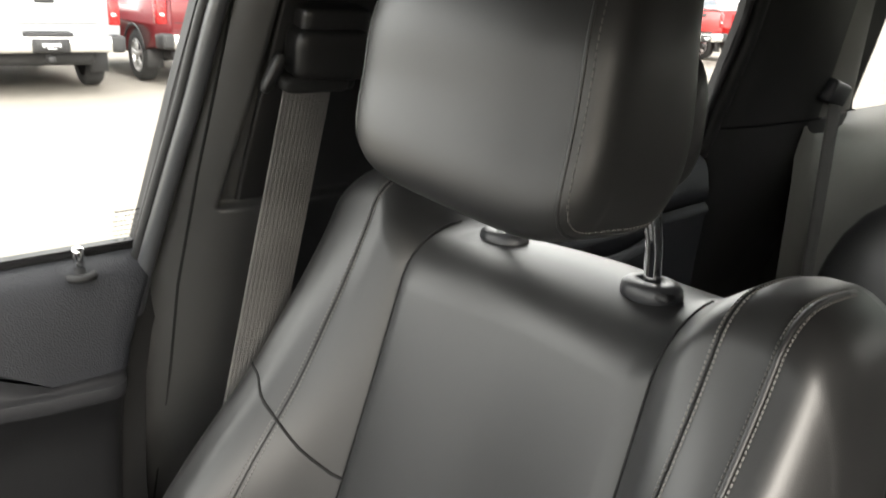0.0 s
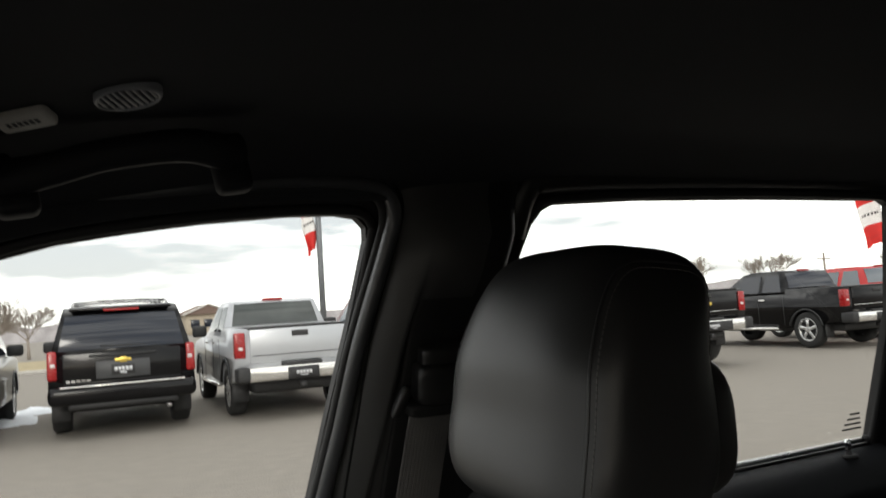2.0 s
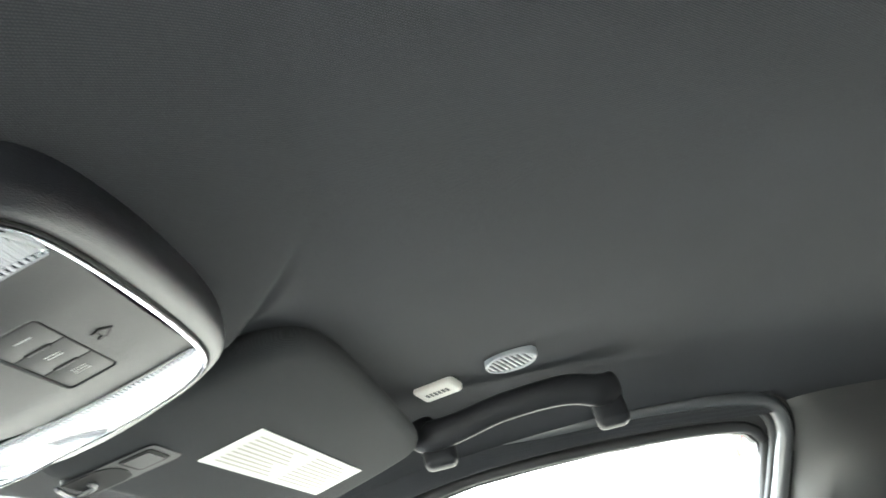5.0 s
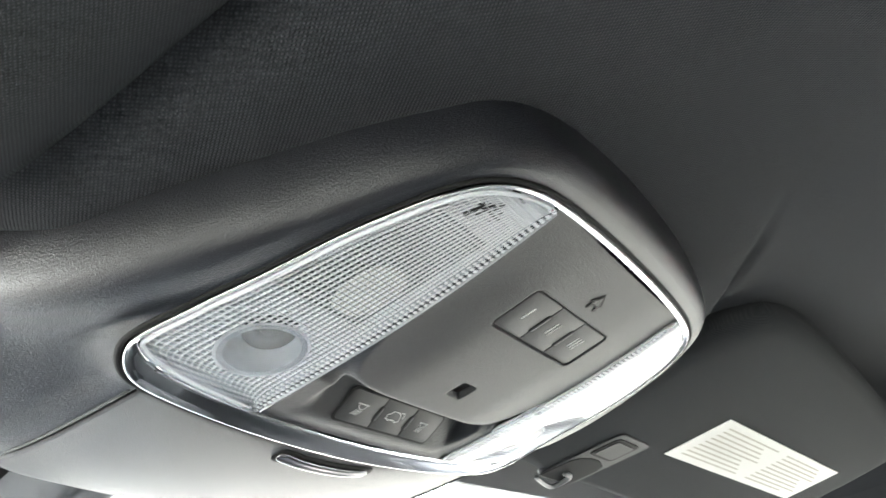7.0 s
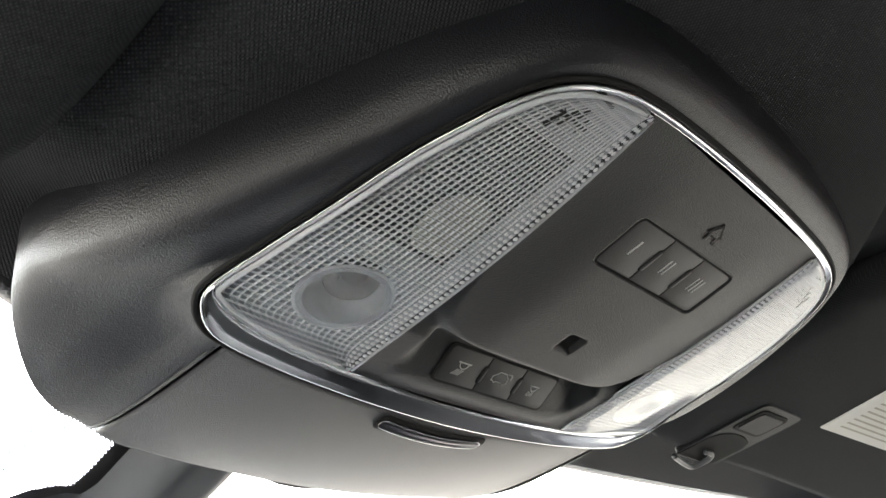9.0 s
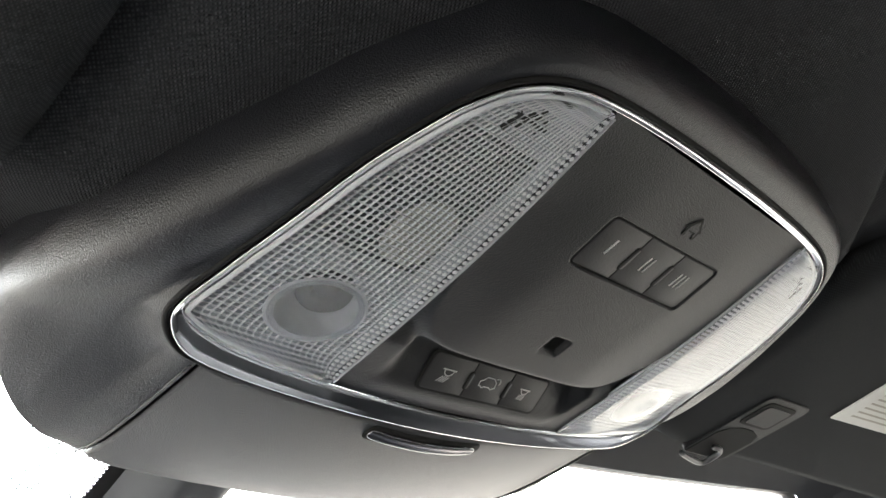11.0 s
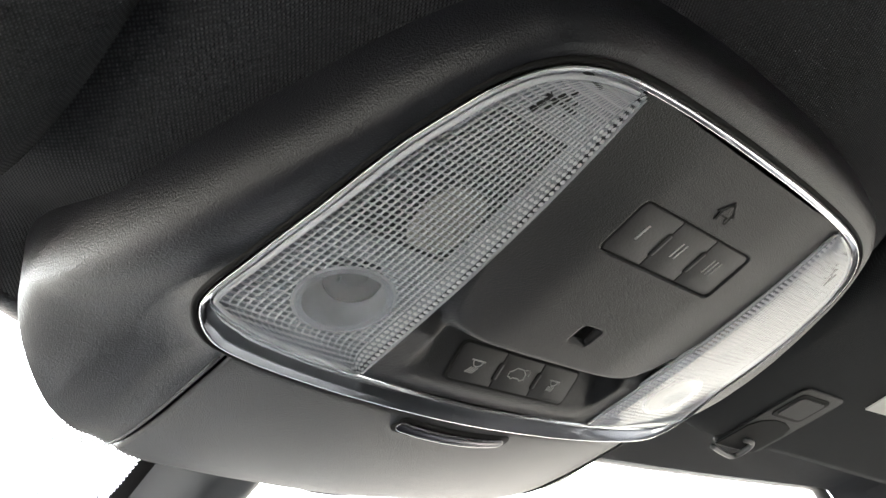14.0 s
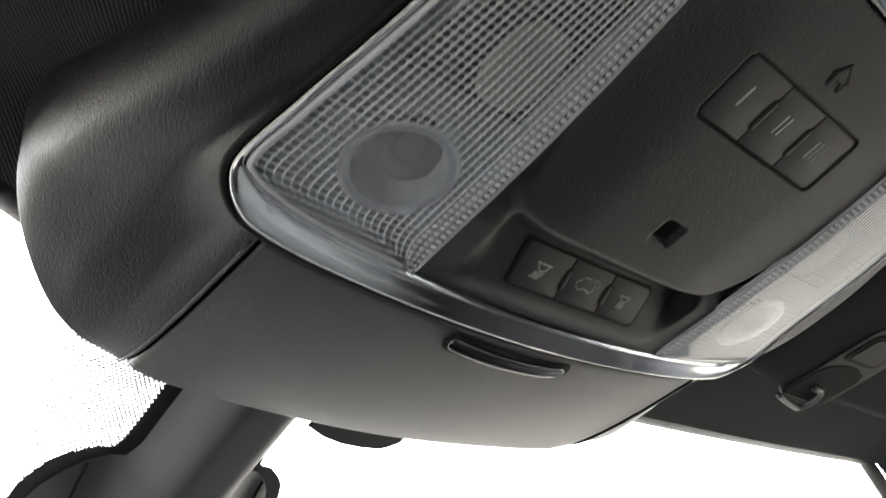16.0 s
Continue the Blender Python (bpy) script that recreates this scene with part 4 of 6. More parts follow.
def frit_pt(a, t):
    """Black patch round the mirror mount; its edge is toothed like the dots."""
    tooth = 0.0007 * (round(t / 0.0009) % 2) * abs(a)
    return screen_pt(MOUNT_X + a * (lerp_table(FRIT, t) + tooth), t) - Vector((0, 0.0010, 0.0016))


part("mirror_patch", grid(frit_pt, [-1, -0.5, 0, 0.5, 1], [0.0009 * i for i in range(223)]), RUBBER, ws, "black ceramic patch round the mirror base")
SENSOR = [(0.009, 0.0466), (0.021, 0.0535), (0.033, 0.0572), (0.046, 0.0580), (0.056, 0.0568), (0.060, 0.0535), (0.064, 0.0479)]
part("sensor_patch", grid(lambda i, k: screen_pt(SENSOR[i][0], k * SENSOR[i][1] + (1 - k) * 0.02) - Vector((0, 0.0010, 0.0016)), list(range(7)), [0, 0.5, 1]), RUBBER, ws, "black ceramic patch before a sensor")
mir = empty("mirror_mount", ID, "grey moulded mirror mount cover on the windscreen", "mirror mount")
COVER_W = [(0.0, 0.0268), (0.074, 0.0268), (0.0865, 0.0284), (0.0905, 0.034), (0.0965, 0.040), (0.106, 0.0452), (0.120, 0.050), (0.137, 0.0530), (0.18, 0.054), (0.2, 0.045)]


def mount_pt(a, t):
    """A moulded cover: a ridged stem that widens into a flat foot."""
    foot = ss(t, 0.085, 0.13)
    rise = 0.020 * ss(1 - abs(a * lerp_table(COVER_W, t) / 0.0268), -0.25, 0.72) + 0.007 * foot * max(0.0, 1 - abs(a) ** 6)
    return screen_pt(MOUNT_X + a * lerp_table(COVER_W, t), t) - Vector((0, 0.53, 0.85)) * (0.003 + rise)


part("mount_cover", grid(mount_pt, [math.sin(math.pi / 2 * (i / 16 - 1)) for i in range(33)], [0.2 * i / 60 for i in range(61)]), HOUSING, mir, "smooth grey cover with a ridged stem")
for sg in (-1, 1):
    joint = [mount_pt(sg * 0.0395 / lerp_table(COVER_W, t), t) for t in [0.098 + 0.01 * k for k in range(10)]]
    part("cover_joint", tube(joint, 0.0007, 6), GROOVE, mir)


# ---------------------------------------------------------------- cabin sides
from mathutils.geometry import tessellate_polygon

def side_x(z):
    """The glass line leans in towards the roof."""
    return 0.755 - (z - 1.22) / 3


FRONT_WIN = [(0.2815, 1.247), (0.255, 1.40), (0.234, 1.51), (0.2195, 1.600), (0.221, 1.614), (0.232, 1.624), (0.255, 1.6275), (0.31, 1.6265), (0.393, 1.6205), (0.466, 1.612), (0.532, 1.602),
             (0.59, 1.587), (0.64, 1.570), (0.697, 1.545), (0.80, 1.487), (0.90, 1.415), (1.0, 1.33), (1.06, 1.27), (1.075, 1.25)]
REAR_WIN = [(0.075, 1.234), (0.05, 1.38), (0.025, 1.535), (0.012, 1.58), (0.001, 1.614), (-0.012, 1.631), (-0.03, 1.639), (-0.165, 1.6445), (-0.377, 1.6465), (-0.67, 1.646), (-0.69, 1.638), (-0.70, 1.61), (-0.748, 1.471),
            (-0.757, 1.35), (-0.765, 1.245), (-0.76, 1.232)]
QUARTER = [(-1.37, 1.53), (-1.42, 1.40), (-1.455, 1.29), (-1.48, 1.266), (-1.53, 1.258), (-1.80, 1.25), (-1.86, 1.28), (-1.80, 1.50), (-1.76, 1.55), (-1.42, 1.57)]
SHAPE = [(-1.96, 0.42), (1.16, 0.42), (1.16, 1.20), (1.09, 1.31), (1.0, 1.39), (0.9, 1.47), (0.80, 1.53), (0.7, 1.585), (0.6, 1.622), (0.5, 1.645), (0.3, 1.668), (0.0, 1.685), (-0.8, 1.69), (-1.6, 1.66), (-1.96, 1.62)]


def roof_line(y):
    pts_ = sorted(SHAPE[2:])
    return lerp_table(pts_, y)


def framed(y0, y1, win):
    """The two outlines above and below a window, between two upright cuts."""
    n = len(win)
    i0 = min(range(n), key=lambda i: win[i][0])
    i1 = max(range(n), key=lambda i: win[i][0])
    fwd = [win[(i0 + k) % n] for k in range((i1 - i0) % n + 1)]
    rev = [win[(i0 - k) % n] for k in range((i0 - i1) % n + 1)]
    up_, dn = (fwd, rev) if sum(p[1] for p in fwd) / len(fwd) > sum(p[1] for p in rev) / len(rev) else (rev, fwd)
    ys_ = [y0 + (y1 - y0) * k / 14 for k in range(15)]
    za, zb = win[i0][1], min(win[i1][1], roof_line(y1) - 0.01)
    top = [(y, max(roof_line(y), za if k == 0 else 0)) for k, y in enumerate(ys_)]
    return [[(y0, za)] + up_ + [(y1, zb)] + list(reversed(top)), [(y0, 0.42), (y1, 0.42), (y1, zb)] + list(reversed(dn)) + [(y0, za)]]


def plated(outline, thick, place):
    """A flat outline with thickness, set into space by place(a, b, depth)."""
    b2 = bmesh.new()
    vs_ = [b2.verts.new((p[0], p[1], 0)) for p in outline]
    for tri_ in tessellate_polygon([[Vector((p[0], p[1], 0)) for p in outline]]):
        b2.faces.new([vs_[q] for q in tri_])
    g_ = bmesh.ops.extrude_face_region(b2, geom=b2.faces[:])
    for e_ in g_["geom"]:
        if isinstance(e_, bmesh.types.BMVert):
            e_.co.z = thick
    for v in b2.verts:
        v.co = place(*v.co)
    return b2


for sgn, name in ((1, "wall_right"), (-1, "wall_left")):
    wall = empty(name, ID, "dark inner body side with window openings", "car body side", kind="structure")
    place = lambda a, b, d: (sgn * (side_x(b) + 0.002 + d), a, b)
    # unseen left rear window is closed by an added panel to darken the cabin
    if sgn < 0:
        sharp(part("inner_panel", plated([(-0.95, 0.42), (0.15, 0.42), (0.15, 1.678), (0.0, 1.685), (-0.8, 1.69), (-0.95, 1.686)], 0.014, place), RUBBER, wall, smooth=False))
    for y0, y1, win in ((0.15, 1.16, FRONT_WIN), (-0.95, 0.15, REAR_WIN), (-1.96, -0.95, QUARTER))[::1 if sgn > 0 else 2]:
        for half in framed(y0, y1, win):
            sharp(part("inner_panel", plated(half, 0.014, place), RUBBER, wall, smooth=False))
    for win in (FRONT_WIN, REAR_WIN, QUARTER) if sgn > 0 else (FRONT_WIN, QUARTER):
        bm = bmesh.new()
        bm.faces.new([bm.verts.new((sgn * (side_x(b) + 0.008), a, b)) for a, b in win])
        gl = part("window_pane", bm, GLASS, wall, "clear side glass", smooth=False)
        gl.visible_shadow = False
floor_c = empty("floor", ID, "black cabin floor", "floor", kind="structure")
part("carpet", rbox(1.9, 3.2, 0.04, 0.01, 1, pose(0, -0.4, 0.43)), RUBBER, floor_c)
back = empty("wall_rear", ID, "dark closed rear end of the cabin", "car body rear", kind="structure")
TAIL_WIN = [(-0.50, 1.25), (0.50, 1.25), (0.52, 1.29), (0.47, 1.53), (0.44, 1.555), (-0.44, 1.555), (-0.47, 1.53), (-0.52, 1.29)]
sharp(part("tail_panel", holed([(-1.06, 0.42), (1.06, 0.42), (0.80, 1.2), (0.66, 1.68), (-0.66, 1.68), (-0.80, 1.2)], [TAIL_WIN], 0.03, lambda a, b, d: (a, -1.96 - d, b)), RUBBER, back, smooth=False))
# tint added to this unseen glass, so the console mirrors less light
bm = bmesh.new()
bm.faces.new([bm.verts.new((a, -1.975, b)) for a, b in TAIL_WIN])
part("tail_pane", bm, DIMGLASS, back, "unseen rear glass, tint added to dim light from behind", smooth=False).visible_shadow = False
dash = empty("dashboard", ID, "plain black dashboard under the windscreen", "dashboard", kind="structure")
part("top", rbox(1.46, 0.62, 0.62, 0.06, 3, pose(0, 1.36, 0.78)), DOORSKIN, dash)


def seal(win, a, b, r, off, parent, name, material, label=""):
    cy_, cz_ = sum(q[0] for q in win) / len(win), sum(q[1] for q in win) / len(win)
    out_ = []
    for y, z in win[a:b]:
        d_ = Vector((y - cy_, (z - cz_) * 2.0))
        d_.normalize()
        out_.append((y + d_.x * 0.008, z + d_.y * 0.008, 0))
    pts = [Vector((side_x(q[1]) + 0.006 - off, q[0], q[1])) for q in smooth_path(out_, 4)]
    return part(name, tube(pts, r, 10, flat=1.0), material, parent, label)


# front door: soft upper panel, dark gloss insert, armrest ledge, lock knob, frame and seals
door = empty("door_1", ID, "closed front passenger door with black vinyl trim and lock knob", "car door", kind="structure")


def door_prof(k, y):
    """Inner door surface by height step."""
    z, x = ((1.236, 0.757), (1.239, 0.748), (1.233, 0.738), (1.224, 0.728), (1.207, 0.720), (1.18, 0.716), (1.15, 0.714), (1.128, 0.7135), (1.124, 0.717), (1.118, 0.7175), (1.114, 0.7115),
            (1.106, 0.709), (1.100, 0.711), (1.096, 0.716), (1.05, 0.722), (0.95, 0.728), (0.8, 0.73), (0.45, 0.735))[k]
    dy = y - 0.28
    if 4 <= k <= 13:
        z += 0.030 * ss(dy, 0.02, 0.40) if k > 8 else 0.028 * ss(dy, 0.09, 0.13) + 0.03 * ss(dy, 0.13, 0.4) if k in (7, 8) else 0
    # the rear edge leans forwards towards the bottom
    lean = lerp_table([(0.45, 0.055), (1.0, 0.042), (1.10, 0.034), (1.15, 0.024), (1.20, 0.004), (1.225, -0.012), (1.25, -0.014)], z) * (1 - ss(y, 0.28, 0.45))
    return Vector((x + 0.020 * (1 - math.sqrt(max(0.0, 1 - max(0.0, (0.292 - y) / 0.014) ** 2))), y + lean, z + 0.004 * ss(dy, 0, 0.5)))


ys = [0.278, 0.279, 0.281, 0.285, 0.292] + [0.31 + 0.06 * i for i in range(14)]
part("upper_panel", grid(lambda k, y: door_prof(k, y), list(range(0, 8)), ys), DOORSKIN, door, "soft black vinyl upper panel")
part("trim_insert", grid(lambda k, y: door_prof(k, y), list(range(7, 11)), ys), ARMREST, door, "dark satin trim strip")
part("lower_panel", grid(lambda k, y: door_prof(k, y), list(range(12, 18)), ys), KICK, door, "black lower door panel")
part("armrest_edge", grid(lambda k, y: door_prof(k, y), list(range(10, 13)), ys), ARMREST, door, "rounded armrest edge")
part("belt_seal", tube([(0.752, y, 1.241) for y in (0.28, 0.5, 0.8, 1.07)], 0.005, 8), RUBBER, door)


def knob(x, y, z, parent):
    bm = bmesh.new()
    prof = [(0.0, -0.004), (0.0155, -0.004), (0.016, -0.001), (0.014, 0.002), (0.010, 0.0025), (0.0085, 0.0015), (0.0055, 0.002), (0.0052, 0.006)]
    loops = [[Vector((x + r * math.cos(a), y + r * math.sin(a), z + h)) for a in [2 * math.pi * k / 18 for k in range(18)]] for r, h in prof[1:]]
    o = part("lock_collar", loft(loops), RUBBER, parent)
    prof = [(0.0048, 0.002), (0.0048, 0.016), (0.0056, 0.018), (0.0058, 0.024), (0.0044, 0.0268), (0.0015, 0.0278)]
    loops = [[Vector((x + r * math.cos(a), y + r * math.sin(a), z + h)) for a in [2 * math.pi * k / 18 for k in range(18)]] for r, h in prof]
    part("lock_knob", loft(loops), CHROME, parent, "chrome lock knob")


part("shut_gap", grid(lambda d, z: (0.742, lerp_table([(0.45, 0.335), (1.0, 0.322), (1.10, 0.314), (1.15, 0.304), (1.20, 0.286), (1.24, 0.272)], z) - d, z), [-0.012, 0.030], [0.45, 0.8, 1.0, 1.1, 1.15, 1.2, 1.232]), GROOVE, door, "dark shut line between door and pillar")
knob(0.735, 0.3415, 1.2262, door)
seal(FRONT_WIN, 0, 16, 0.0065, 0.004, door, "glass_seal", RUBBER)
fr_path = [(0.290, 1.13), (0.280, 1.215), (0.260, 1.318), (0.2445, 1.395), (0.229, 1.485), (0.203, 1.59), (0.197, 1.625), (0.207, 1.648), (0.236, 1.657), (0.30, 1.659), (0.393, 1.653), (0.532, 1.635), (0.64, 1.605), (0.697, 1.581), (0.80, 1.524), (0.95, 1.41)]
pts = [Vector((side_x(q[1]) - 0.020, q[0], q[1])) for q in smooth_path([(y, z, 0) for y, z in fr_path], 5)]
part("window_frame", tube(pts, 0.0085, 12, flat=1.2, up=(1, 0, 0.33)), FRAME, door, "black moulded window frame")
pts = [Vector((side_x(q[1]) - 0.010, q[0] + 0.008, q[1] - 0.004)) for q in smooth_path([(y, z, 0) for y, z in fr_path], 5)]
part("door_weatherstrip", tube(pts, 0.0060, 10, up=(1, 0, 0.33)), RUBBER, door, "soft rubber weatherstrip")
pts = [Vector((side_x(q[1]) - 0.016, q[0] - 0.011, q[1] + 0.006)) for q in smooth_path([(y, z, 0) for y, z in fr_path], 5)]
part("door_gap_seal", tube(pts, 0.0035, 8, up=(1, 0, 0.33)), GROOVE, door)
# etched maker's marks in the glass corner, as plain bars
rnd_e = random.Random(5)
for row in range(7):
    z = 1.2795 - 0.0052 * row
    y = 0.303 - 0.002 * rnd_e.random()
    while y > 0.270 + 0.004 * (row % 3):
        ln = 0.0018 + 0.003 * rnd_e.random()
        part("etched_bar", rbox(0.0006, ln, 0.0012 if row == 0 else 0.0007, 0, 1, pose(side_x(z) + 0.006, y - ln / 2, z)), RUBBER, door, smooth=False)
        y -= ln + (0.0008 if row == 0 else 0.0014 + 0.004 * (rnd_e.random() > 0.7))

# B-pillar with belt
pil = empty("pillar_b", ID, "charcoal plastic B-pillar trim with belt height adjuster", "pillar trim", kind="structure")


def pil_y(z):
    return lerp_table([(0.5, 0.335), (0.986, 0.303), (1.10, 0.286), (1.20, 0.276), (1.318, 0.256), (1.395, 0.240), (1.485, 0.224), (1.60, 0.196), (1.67, 0.182)], z)


PIL_D = [0, 0.0006, 0.0015, 0.003, 0.006, 0.010, 0.015, 0.020, 0.025, 0.030, 0.036, 0.040, 0.042, 0.044, 0.046, 0.050, 0.06, 0.07, 0.08, 0.09, 0.11]


def pil_w(z):
    return 0.155 + 0.105 * ss(1.54 - z, 0, 0.09) + 0.05 * ss(1.28 - z, 0, 0.4)


def pil_pt(d, z):
    """Across the pillar by the distance behind its front edge."""
    w_ = pil_w(z)
    f_ = max(0.0, 1 - d / 0.085)
    r_ = max(0.0, 1 - (w_ - d) / 0.022)
    round_ = 0.052 * max(0.0, 1 - f_ * f_) ** 0.5 if f_ > 0 else 0.052 * max(0.0, 1 - r_ * r_) ** 0.5
    round_ *= 1 - 0.85 * ss(z, 1.585, 1.66)
    x = side_x(min(z, 1.66)) - 0.002 - round_ - 0.010 * ss(1.3 - z, 0, 0.25)
    # shallow bay for the adjuster
    bay = ss(d, 0.040, 0.046) * (1 - ss(d, w_ - 0.05, w_ - 0.035)) * ss(z, 1.279, 1.287) * (1 - ss(z, 1.50, 1.56))
    return Vector((x + 0.013 * bay, pil_y(z) - d, z))


# shade on the rear of the trim is put in as a darker material
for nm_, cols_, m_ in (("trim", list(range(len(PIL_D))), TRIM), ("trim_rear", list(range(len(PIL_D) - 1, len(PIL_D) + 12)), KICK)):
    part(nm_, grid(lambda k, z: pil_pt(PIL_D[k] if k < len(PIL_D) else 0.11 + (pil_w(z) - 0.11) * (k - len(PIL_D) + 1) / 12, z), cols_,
                      [0.5, 0.8, 1.0, 1.1, 1.2, 1.25, 1.275, 1.279, 1.281, 1.283, 1.285, 1.287, 1.29, 1.32, 1.36, 1.40, 1.44, 1.48, 1.5, 1.52, 1.54, 1.56, 1.6, 1.64, 1.665]), m_, pil, "rear of the pillar trim, its shade painted black" if m_ is KICK else "")
part("trim_joint", tube([pil_pt(lerp_table([(0.9, 0.045), (1.16, 0.026), (1.24, 0.022), (1.48, 0.006)], z), z) + Vector((0.0004, 0.0003, 0)) for z in (0.6, 0.9, 1.1, 1.2, 1.25, 1.32, 1.40, 1.5, 1.6)], 0.0016, 6), GROOVE, pil, "fine joint along the trim")
def rail_pt(k, z):
    """A raised slab beside the adjuster, with a rounded lit edge."""
    d0 = lerp_table([(1.28, 0.062), (1.39, 0.052), (1.50, 0.045)], z)
    dd, up = ((0, -0.004), (0.0003, 0.0035), (0.0015, 0.0048), (0.004, 0.005), (0.03, 0.004), (0.07, 0.003))[k]
    return pil_pt(d0 + dd, z) - Vector((up, 0, 0))


part("adjuster_rail", grid(rail_pt, list(range(6)), [1.288, 1.289, 1.30, 1.34, 1.38, 1.42, 1.46, 1.50, 1.53]), DARKPL, pil, "raised adjuster cover")

belt = empty("seat_belt", ID, "dark grey woven seat belt hanging from its black guide", "seat belt")
gx = 0.618
def soft_block(hx, hy, hz, m, p=5.0):
    bm = pillow(hx, hy, hz, p, 10)
    bmesh.ops.transform(bm, matrix=m, verts=bm.verts)
    return bm


part("guide_cover", soft_block(0.018, 0.039, 0.024, pose(gx + 0.004, 0.134, 1.436, 0, -14, -6), 7.0), DARKPL, belt, "black belt guide cover")
part("guide_cap", soft_block(0.017, 0.036, 0.013, pose(gx + 0.004, 0.130, 1.467, 0, -14, -6), 6.0), DARKPL, belt, "stepped cap of the belt guide")
part("guide_slot", soft_block(0.014, 0.036, 0.007, pose(gx + 0.006, 0.150, 1.4085, 0, -14, 0)), GROOVE, belt)
for y, lean_ in ((0.190, 24), (0.108, -20)):
    part("guide_ear", soft_block(0.006, 0.006, 0.020, pose(gx + 0.010, y, 1.418, lean_, -14, 0), 3.0), DARKPL, belt)
web = []
for k in range(25):
    t = k / 24
    z = 1.408 - t * 0.55
    yc = 0.157 + 0.252 * (1.408 - z)
    x = 0.619 + 0.002 * t
    hw_ = 0.0248
    web.append([Vector((x - 0.002 * math.cos(s * 2.2) - 0.00022 * math.cos(s * 38), yc + hw_ * s, z + 0.0025 * s)) for s in [-1 + i / 44 for i in range(89)]])
bm = loft(web, closed=False, caps=False)
b_ob = part("webbing", bm, BELT, belt, "ribbed grey belt webbing")
b_ob.modifiers.new("thick", "SOLIDIFY").thickness = 0.0014
for s in (-1, 1):
    part("webbing_edge", tube([r[0 if s < 0 else -1] for r in web], 0.0011, 6), BELT, belt)

# rear door and C-pillar
rdoor = empty("door_2", ID, "closed rear passenger door with black trim and lock knob", "car door", kind="structure")
ysr = [0.05 - 0.07 * i for i in range(13)]
part("upper_panel", grid(lambda k, y: door_prof(k, 0.6) * 1 + Vector((0, y - 0.6, -0.013)), list(range(0, 8)), ysr), DOORSKIN, rdoor)
part("lower_panel", grid(lambda k, y: door_prof(k, 0.6) * 1 + Vector((0, y - 0.6, -0.013)), list(range(7, 18)), ysr), DOORSKIN, rdoor)
part("pull_ledge", tube(smooth_path([(0.705, -0.15, 1.10), (0.70, -0.3, 1.09), (0.70, -0.5, 1.085), (0.706, -0.62, 1.10)], 4), 0.012, 8), DOORSKIN, rdoor)
part("belt_seal", tube([(0.752, y, 1.239) for y in (0.07, -0.3, -0.76)], 0.005, 8), SATIN, rdoor, "bright belt strip")
seal(REAR_WIN, 0, 16, 0.0065, 0.004, rdoor, "glass_seal", RUBBER)
rp = [(0.03, 1.60), (0.016, 1.655), (-0.02, 1.668), (-0.2, 1.674), (-0.4, 1.676), (-0.68, 1.674), (-0.72, 1.660), (-0.742, 1.61), (-0.790, 1.471), (-0.805, 1.35), (-0.815, 1.22)]
part("window_frame", tube([Vector((side_x(q[1]) - 0.001, q[0], q[1])) for q in smooth_path([(y, z, 0) for y, z in rp], 5)], 0.017, 10, flat=0.8, up=(1, 0, 0.33)), PILLAR, rdoor)
knob(0.735, -0.685, 1.222, rdoor)
for k in range(4):
    z = 1.262 + 0.009 * k
    part("etched_bar", rbox(0.0006, 0.05 - 0.008 * k, 0.003, 0, 1, pose(side_x(z) + 0.006, -0.715, z)), RUBBER, rdoor, smooth=False)
cp = empty("pillar_c", ID, "grey plastic C-pillar trim beside the rear seat", "pillar trim", kind="structure")


def cpil(s, z):
    ya, yb = -0.80 - 0.02 * (1.5 - z), -1.235 - 0.80 * (1.515 - max(z, 1.26))
    y = ya + (yb - ya) * s
    bow = 0.05 * math.sin(math.pi * s) ** 0.6 if 0 < s < 1 else 0
    return Vector((side_x(z) - 0.005 - bow, y, z))


# one trim in two tones: window light is painted onto its rear half
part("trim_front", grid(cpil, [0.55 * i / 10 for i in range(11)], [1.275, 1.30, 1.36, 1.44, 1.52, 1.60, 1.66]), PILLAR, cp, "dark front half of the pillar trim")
part("trim_rear", grid(cpil, [0.55 + 0.45 * i / 10 for i in range(11)], [1.275, 1.30, 1.36, 1.44, 1.52, 1.60, 1.66]), LITTRIM, cp, "rear half of the pillar trim, paler for painted window light")
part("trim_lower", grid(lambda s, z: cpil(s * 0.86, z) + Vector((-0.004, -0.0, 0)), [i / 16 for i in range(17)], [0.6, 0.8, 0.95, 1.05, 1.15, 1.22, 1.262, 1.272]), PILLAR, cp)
SILL = [(0.745, 1.262), (0.738, 1.257), (0.715, 1.245), (0.685, 1.222), (0.66, 1.19), (0.645, 1.15), (0.64, 1.08), (0.64, 0.7)]


def sill_pt(k, y):
    """The sill swells inwards out of the pillar's foot."""
    z = SILL[k][1]
    f = ss(-y, 1.06, 1.40)
    return (min(side_x(z) - 0.062, 0.70) * (1 - f) + SILL[k][0] * f, y - 0.03 * ss(k, 0, 6), z)


# the sill's pale colour stands in for daylight falling on it
part("quarter_sill", grid(sill_pt, list(range(8)), [-1.08, -1.12, -1.16, -1.20, -1.24, -1.28, -1.33, -1.38, -1.5, -1.6, -1.8, -1.95]), LITTRIM, cp, "sill under the quarter window, daylight painted in pale grey")
rb = empty("rear_seat_belt", ID, "dark rear seat belt from the C-pillar", "seat belt")
part("guide_cover", rbox(0.03, 0.10, 0.05, 0.01, 3, pose(0.655, -1.14, 1.330, 12, -14, 0)), PLASTIC, rb)
